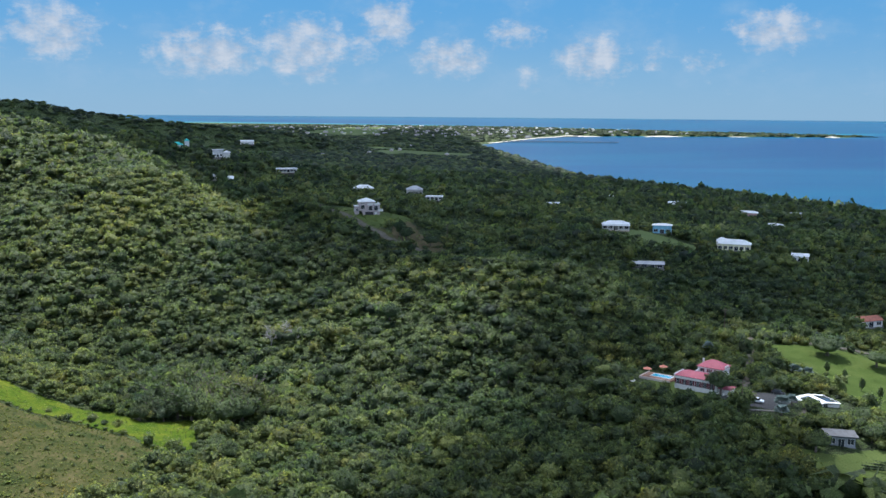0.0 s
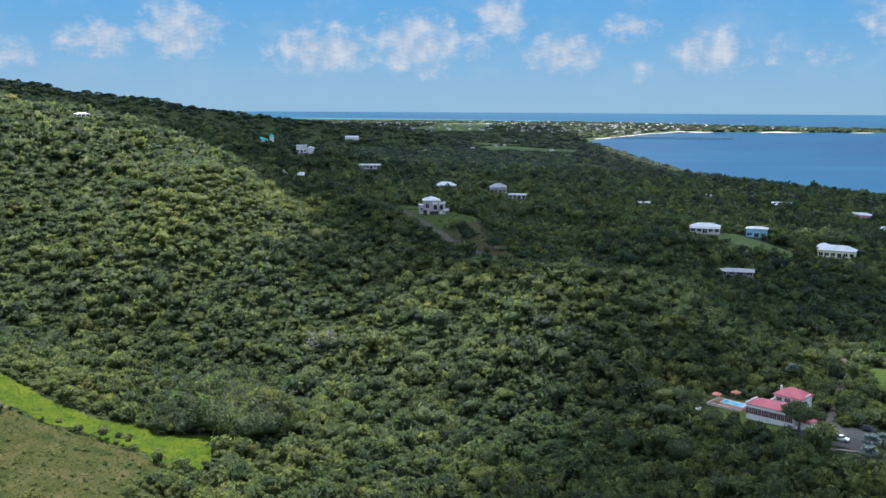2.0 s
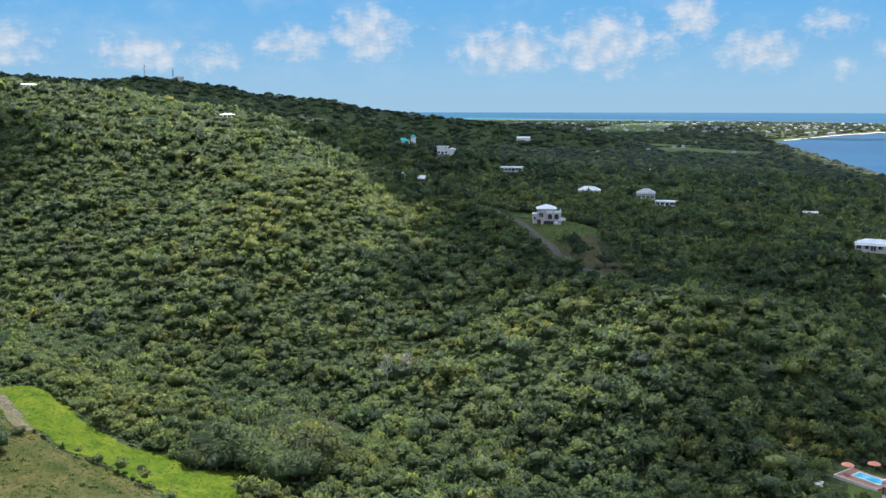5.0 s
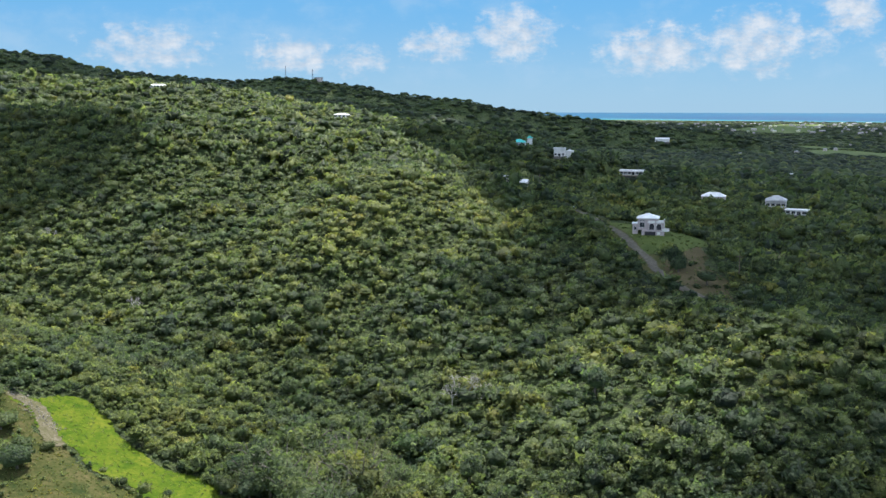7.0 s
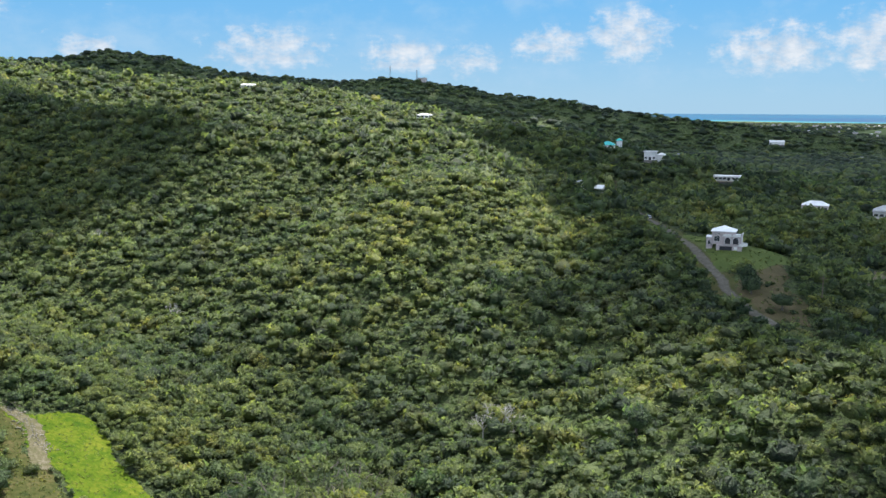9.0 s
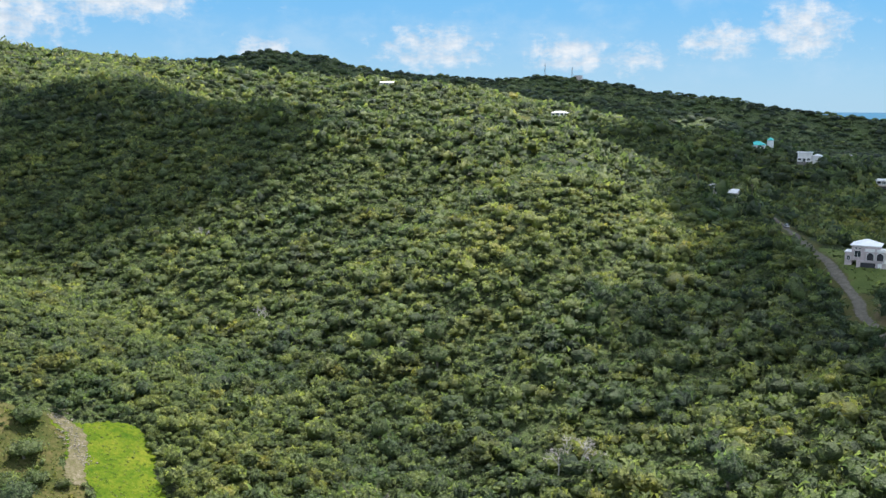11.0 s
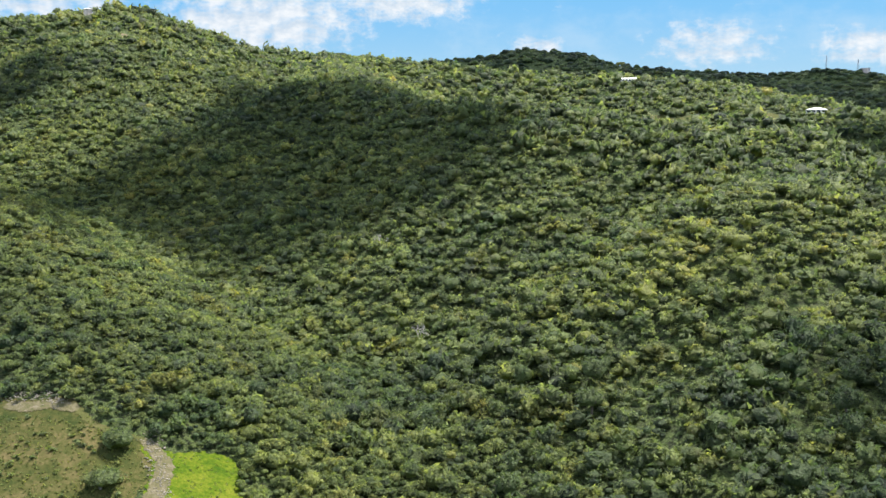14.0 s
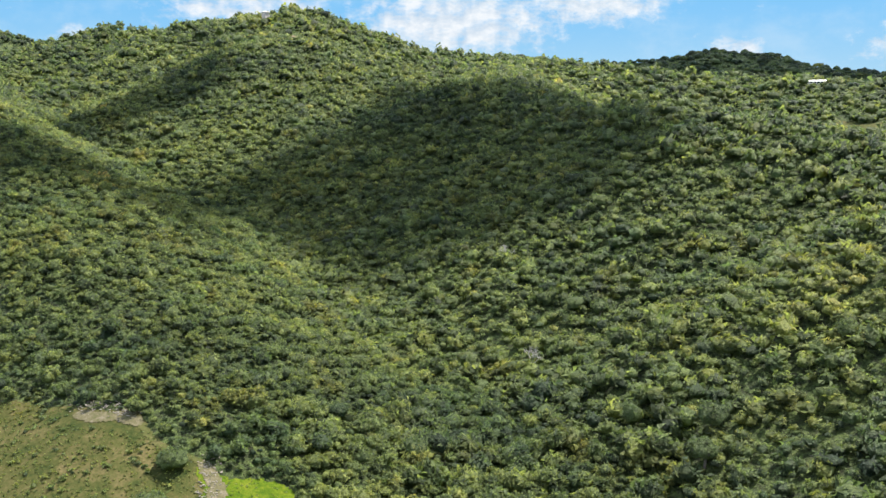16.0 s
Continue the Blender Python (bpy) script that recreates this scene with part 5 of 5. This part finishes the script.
def tree(x, y, radius, tint, label, group="", tall=1.0, stem=0.9, shape=0):
    """A tree: trunk with limbs and a crown of many leaf clumps."""
    t = thing("tree", on_sheet(x, y, 0.0, rng.uniform(0, 360)), label, "tree", group)
    trunk = new("trunk", trunk_mesh(radius * stem + 0.6, 0.09 * radius))
    trunk.parent = t
    crown = new("crown", tinted_crown(FINE_SHAPES[shape % len(FINE_SHAPES)], tint))
    crown.parent = t
    crown.matrix_basis = Matrix.Translation((0, 0, radius * stem)) @ Matrix.Diagonal((radius, radius, radius * tall, 1))
    return t


# Trees that stand out: x, y, radius, tint, height of the crown, stem, label.
for k, (x, y, r, tint, tall, stem, label) in enumerate([
    (151, 363, 8.5, 0.30, 0.65, 0.55, "spreading green shade tree on a lawn"),
    (166, 353, 6.0, 0.25, 0.6, 0.6, "low spreading tree on a lawn"),
    (90.0, 297.5, 5.6, 0.28, 0.75, 0.8, "sparse grey-green tree before a white house"),
    (118.5, 329.7, 5.0, 0.10, 0.9, 0.7, "dense dark green tree beside a drive"),
    (127.0, 373.0, 5.2, 0.14, 1.0, 0.8, "dark green tree beside a drive"),
    (112.0, 318.0, 4.6, 0.22, 0.7, 0.6, "broad green tree beside the parking place"),
    (-21.5, 468.0, 4.2, 0.08, 1.35, 0.9, "round dark green tree by a dirt road"),
    (-18.0, 461.5, 4.0, 0.08, 1.3, 0.8, "round dark green tree by a dirt road"),
    (-6, 452, 4.5, 0.20, 0.7, 0.7, "thin grey-green tree in a dry clearing"),
    (1, 275, 4.8, 0.93, 0.8, 0.7, "tree with yellow flowering crown"),
    (-64, 272, 4.4, 0.16, 1.0, 0.6, "dark green tree at the edge of the grass"),
    (-68.8, 279, 4.2, 0.20, 0.9, 0.6, "dark green tree at the edge of the grass"),
    (-100, 303, 4.0, 0.10, 1.0, 0.6, "dark green tree behind the grass strip"),
    (-92.5, 305, 4.2, 0.06, 1.0, 0.6, "dark green tree behind the grass strip"),
    (-107, 291, 1.6, 0.10, 0.8, 0.5, "small dark bush standing in the grass"),
    (-139, 273, 5.0, 0.12, 1.0, 0.6, "dark green tree on the rough grass"),
    (-167, 288.5, 4.4, 0.42, 0.85, 0.45, "bright green bush beside the stony track"),
    (-155.5, 282, 5.0, 0.44, 0.75, 0.4, "dense light green bush on rough grass"),
    (-147, 274.5, 3.8, 0.50, 0.8, 0.45, "light green bush on rough grass"),
    (-145.5, 280.5, 3.4, 0.38, 0.8, 0.45, "green bush on rough grass"),
    (-141, 284.5, 2.4, 0.30, 0.8, 0.45, "small green bush on rough grass"),
    (-103.8, 449.5, 5.0, 0.10, 1.2, 0.7, "tall dark green tree above the forest"),
    (-82, 437, 4.6, 0.08, 1.1, 0.7, "tall dark green tree above the forest"),
    (-221, 596, 5.2, 0.03, 1.15, 0.7, "big dark tree on the hill's shoulder"),
    (-100, 359, 3.6, 0.74, 0.8, 0.6, "fresh light green tree in the valley"),
    (-153, 413, 3.2, 0.97, 0.8, 0.6, "tree with orange-brown leaves"),
    (-342, 395, 5.0, 0.20, 0.5, 0.8, "flat-topped umbrella tree in the valley"),
    (-79, 317, 4.5, 0.80, 0.7, 0.6, "pale yellowish feathery tree"),
    (-653, 811, 5.0, 0.05, 1.0, 0.8, "dark tree on the ridge meadow"),
    (-588, 808, 4.5, 0.05, 1.0, 0.8, "dark tree on the ridge meadow"),
    (-437, 840, 5.0, 0.05, 1.0, 0.8, "dark tree on the ridge"),
    (96, 742, 7.0, 0.12, 0.6, 0.8, "spreading dark tree before a white house"),
    (86, 580, 6.5, 0.06, 0.8, 0.7, "dark spreading tree beside a villa"),
    (62.0, 313.5, 3.8, 0.12, 0.9, 0.6, "dark green tree below the pool terrace"),
    (104.5, 254.5, 4.6, 0.10, 0.8, 0.7, "dark grey-green tree beside a small grey house"),
    (123.5, 262.0, 4.2, 0.08, 0.9, 0.6, "round dark tree behind a small grey house"),
    (127.0, 276.0, 4.0, 0.14, 0.8, 0.6, "dark green tree between two houses"),
    (112.0, 281.0, 3.2, 0.40, 0.8, 0.5, "fresh green shrub beside the bungalow"),
    (113.5, 309.5, 4.2, 0.50, 0.6, 0.6, "broad light green tree beside the drive"),
    (93.5, 246.0, 4.4, 0.46, 0.6, 0.6, "broad light green tree at the garden's edge"),
    (-55, 330, 4.4, 0.30, 0.9, 0.6, "green tree in the valley"),
]):
    tree(x, y, r, tint, label, "", tall, stem, k)

for k in range(5):
    tree(141 + k * 2.2, 338 - k * 9.5, 1.3, 0.20, "slender young conifer on the lawn", "young conifers on the lawn", 2.6, 1.6, 2)
tree(104.5, 322.0, 2.4, 0.97, "small russet-leaved tree beside the drive", "", 0.9, 0.8, 1)
tree(97.5, 318.0, 1.5, 0.06, "slim dark cypress behind the red-roofed house", "", 3.2, 2.2, 2)

# Taller dark trees that stand above the canopy.
for k, (x, y) in enumerate([(-95, 315), (-103, 313), (-44, 336), (-15, 259), (-26, 248), (-72, 255), (-4, 298), (55, 280), (72, 250), (23, 320), (-172, 375), (-112, 456), (-145, 413), (-88, 447), (-126, 370), (-192, 332), (-176, 348), (-136, 405), (-144, 452), (-238, 435), (-56, 406), (-74, 430), (-21, 371)]):
    tree(x, y, 3.2 + (k * 7 % 5) * 0.35, (0.06, 0.12, 0.09, 0.18, 0.30)[k % 5], "dark green tree standing above the forest" if k % 5 < 3 else "green tree standing above the forest", "tall trees over the canopy", 1.1, 0.95, k)

# The nearest trees along the valley floor, one by one.
VARIANTS = []
for k in range(12):
    base = tree(0, 0, 1.0, (0.22, 0.30, 0.36, 0.42, 0.48, 0.55, 0.62, 0.70, 0.26, 0.33, 0.45, 0.52)[k], ("rounded dark green forest tree", "rounded green forest tree", "rounded light green forest tree")[0 if k in (0, 8, 1) else 2 if k in (5, 6, 7) else 1], "forest trees in the valley", 0.95, 0.8, k)
    VARIANTS.append(base)
for k, (x, y, r) in enumerate(VALLEY_TREES):
    size = float(r) * (1.9 if k % 3 == 0 else 1.35)
    copy_thing(VARIANTS[k % 12], on_sheet(x, y, 0.0, rng.uniform(0, 360)) @ Matrix.Diagonal((size, size, size, 1)))
for base in VARIANTS:
    for o in (*base.children, base):
        bpy.data.objects.remove(o)


def bare_tree(x, y, high, label):
    """A leafless grey tree of forking branches."""
    bm = bmesh.new()

    def grow(a, way, long, thick, depth):
        b = a + way * long
        m = Matrix.Translation((a + b) / 2) @ (b - a).to_track_quat("Z", "Y").to_matrix().to_4x4()
        bmesh.ops.create_cone(bm, segments=5, radius1=thick, radius2=thick * 0.6, depth=long, cap_ends=False, matrix=m)
        if depth:
            for _ in range(3):
                turn = Vector(rng.normal(size=3) * 0.55)
                grow(b, (way + turn + Vector((0, 0, 0.1))).normalized(), long * rng.uniform(0.6, 0.8), thick * 0.6, depth - 1)

    grow(Vector((0, 0, -0.5)), Vector((0.05, 0, 1)).normalized(), high * 0.35, high * 0.028, 5)
    t = thing("tree", on_sheet(x, y, 0), label, "tree")
    part("branch", bm, PALE_BARK, t, "pale grey bare branches")
    return t


for x, y, high in ((-66, 383, 9), (-70, 379, 8), (-72, 386, 8), (-60, 380, 7), (-226, 404, 8), (-300, 428, 7)):
    bare_tree(x, y, high, "bare pale grey tree among green crowns")


def fan_palm(x, y, high, reach, label):
    """A silvery fan palm: trunk and stiff pleated fans."""
    p = thing("palm", on_sheet(x, y, 0), label, "palm", "silver fan palms")
    bm = bmesh.new()
    bmesh.ops.create_cone(bm, segments=8, radius1=0.25, radius2=0.18, depth=high, cap_ends=True)
    bmesh.ops.translate(bm, verts=bm.verts, vec=(0, 0, high / 2 - 0.3))
    part("trunk", bm, BARK, p)
    for i in range(20):
        a, up = i * 2.4, rng.uniform(-0.2, 1.1)
        way = Vector((math.cos(a) * math.cos(up), math.sin(a) * math.cos(up), math.sin(up)))
        hub = Vector((0, 0, high - 0.3)) + way * reach * 0.45
        side = way.cross((0, 0, 1)).normalized()
        lift = side.cross(way)
        bm = bmesh.new()
        middle = bm.verts.new(hub)
        ring = []
        for j in range(11):
            b = math.radians(-115 + 23 * j)
            ring.append(bm.verts.new(hub + (way * math.cos(b) + side * math.sin(b)) * reach * 0.55 * (1.0 if j % 2 else 0.86) + lift * (0.05 if j % 2 else -0.05) * reach))
        for u, v in zip(ring, ring[1:]):
            bm.faces.new((middle, u, v))
        start = bm.verts.new(Vector((0, 0, high - 0.35)))
        a2, b2 = bm.verts.new(hub + side * 0.05), bm.verts.new(hub - side * 0.05)
        bm.faces.new((start, a2, b2))
        part("frond", bm, SILVER, p)
    return p


SILVER = plain("silver_palm_leaf", (0.14, 0.18, 0.16), 0.6, grain=0.2)
for x, y, high, reach in ((103.5, 279.5, 3.0, 2.6), (101.5, 274.0, 2.6, 2.4), (124.5, 325.0, 3.4, 2.4), (128.5, 324.0, 3.0, 2.2), (101.0, 352.0, 4.0, 2.4), (108, 283.5, 2.4, 2.0)):
    fan_palm(x, y, high, reach, "silvery blue fan palm beside the yard")


TUFT_SHAPES = [crown_shape(12, 0.45, 4, 1) for _ in range(8)]


def weeds(name, label, outline, count, low, high, tint):
    xs, ys = np.array(outline, float).T
    px, py = rng.uniform(xs.min(), xs.max(), count), rng.uniform(ys.min(), ys.max(), count)
    keep = in_outline(px, py, outline) & (off_line(px, py, OPEN["stony_track"][0]) > 3.2) & (off_line(px, py, OPEN["stony_edge"][0]) > 2.5)
    if outline is not OPEN["bright_grass"][0]:
        keep &= ~in_outline(px, py, OPEN["bright_grass"][0])
    px, py = px[keep], py[keep]
    r = rng.uniform(low, high, len(px)) ** 1.0
    ob = scatter(name, label, TUFT_SHAPES, px, py, near_grid(px, py) + r * 0.25, r, np.full(len(px), 0.8), np.clip(rng.normal(tint, 0.12, len(px)), 0, 1))
    return tagged(ob, category="shrub")


weeds("weeds", "low weeds and grass tufts on the rough slope", OPEN["rough_grass"][0], 11000, 0.16, 0.48, 0.84)
weeds("shrubs", "scattered shrubs on the rough slope", OPEN["rough_grass"][0], 650, 0.4, 1.3, 0.66)
weeds("weeds", "grass tufts on the bright strip", OPEN["bright_grass"][0], 3500, 0.12, 0.4, 0.6)
weeds("weeds", "tufts on the sunlit lawn", OPEN["park_lawn"][0], 900, 0.1, 0.25, 0.5)
weeds("weeds", "tufts in the garden plot", OPEN["garden"][0], 350, 0.1, 0.3, 0.6)
weeds("weeds", "tufts on the hilltop lawn", OPEN["house_lawn"][0], 500, 0.2, 0.7, 0.5)
weeds("shrubs", "low shrubs in the dry clearing", OPEN["dry_clearing"][0], 40, 0.8, 1.8, 0.4)
weeds("weeds", "tufts in the dry clearing", OPEN["dry_clearing"][0], 260, 0.25, 0.7, 0.7)
bm = bmesh.new()
for i in range(420):
    f = rng.random()
    x, y = (-200 + 13 * f, 270 + 11 * f) if i % 2 else (-170 + 22 * f, 297 - 3.0 * f)
    x, y = x + rng.normal(0, 1.2), y + rng.normal(0, 1.4)
    m = Matrix.Translation((x, y, float(near_grid(x, y)) + 0.25)) @ Matrix.Rotation(rng.uniform(0, 6), 4, "Z") @ Matrix.Diagonal((*rng.uniform(0.1, 0.36, 2), rng.uniform(0.07, 0.18), 1))
    bmesh.ops.create_icosphere(bm, subdivisions=1, radius=1.0, matrix=m)
stones = part("stones", bm, plain("pale_stone", (0.15, 0.135, 0.115), 0.9, grain=0.25), None)
tagged(stones, "pale loose stones along the track", "stones", kind="stuff")
rows = thing("garden_rows", on_sheet(120, 248, 0.3, -14), "rows of low green vegetables in a garden plot", "garden")
for i in range(4):
    bm = bmesh.new()
    for j in range(22):
        m = Matrix.Translation((-5 + j * 0.45 + rng.uniform(-0.1, 0.1), i * 2.0 - 3, 0.15)) @ Matrix.Diagonal((0.35, 0.4, rng.uniform(0.25, 0.5), 1))
        bmesh.ops.create_icosphere(bm, subdivisions=1, radius=1.0, matrix=m)
    part("row", bm, LEAVES, rows)
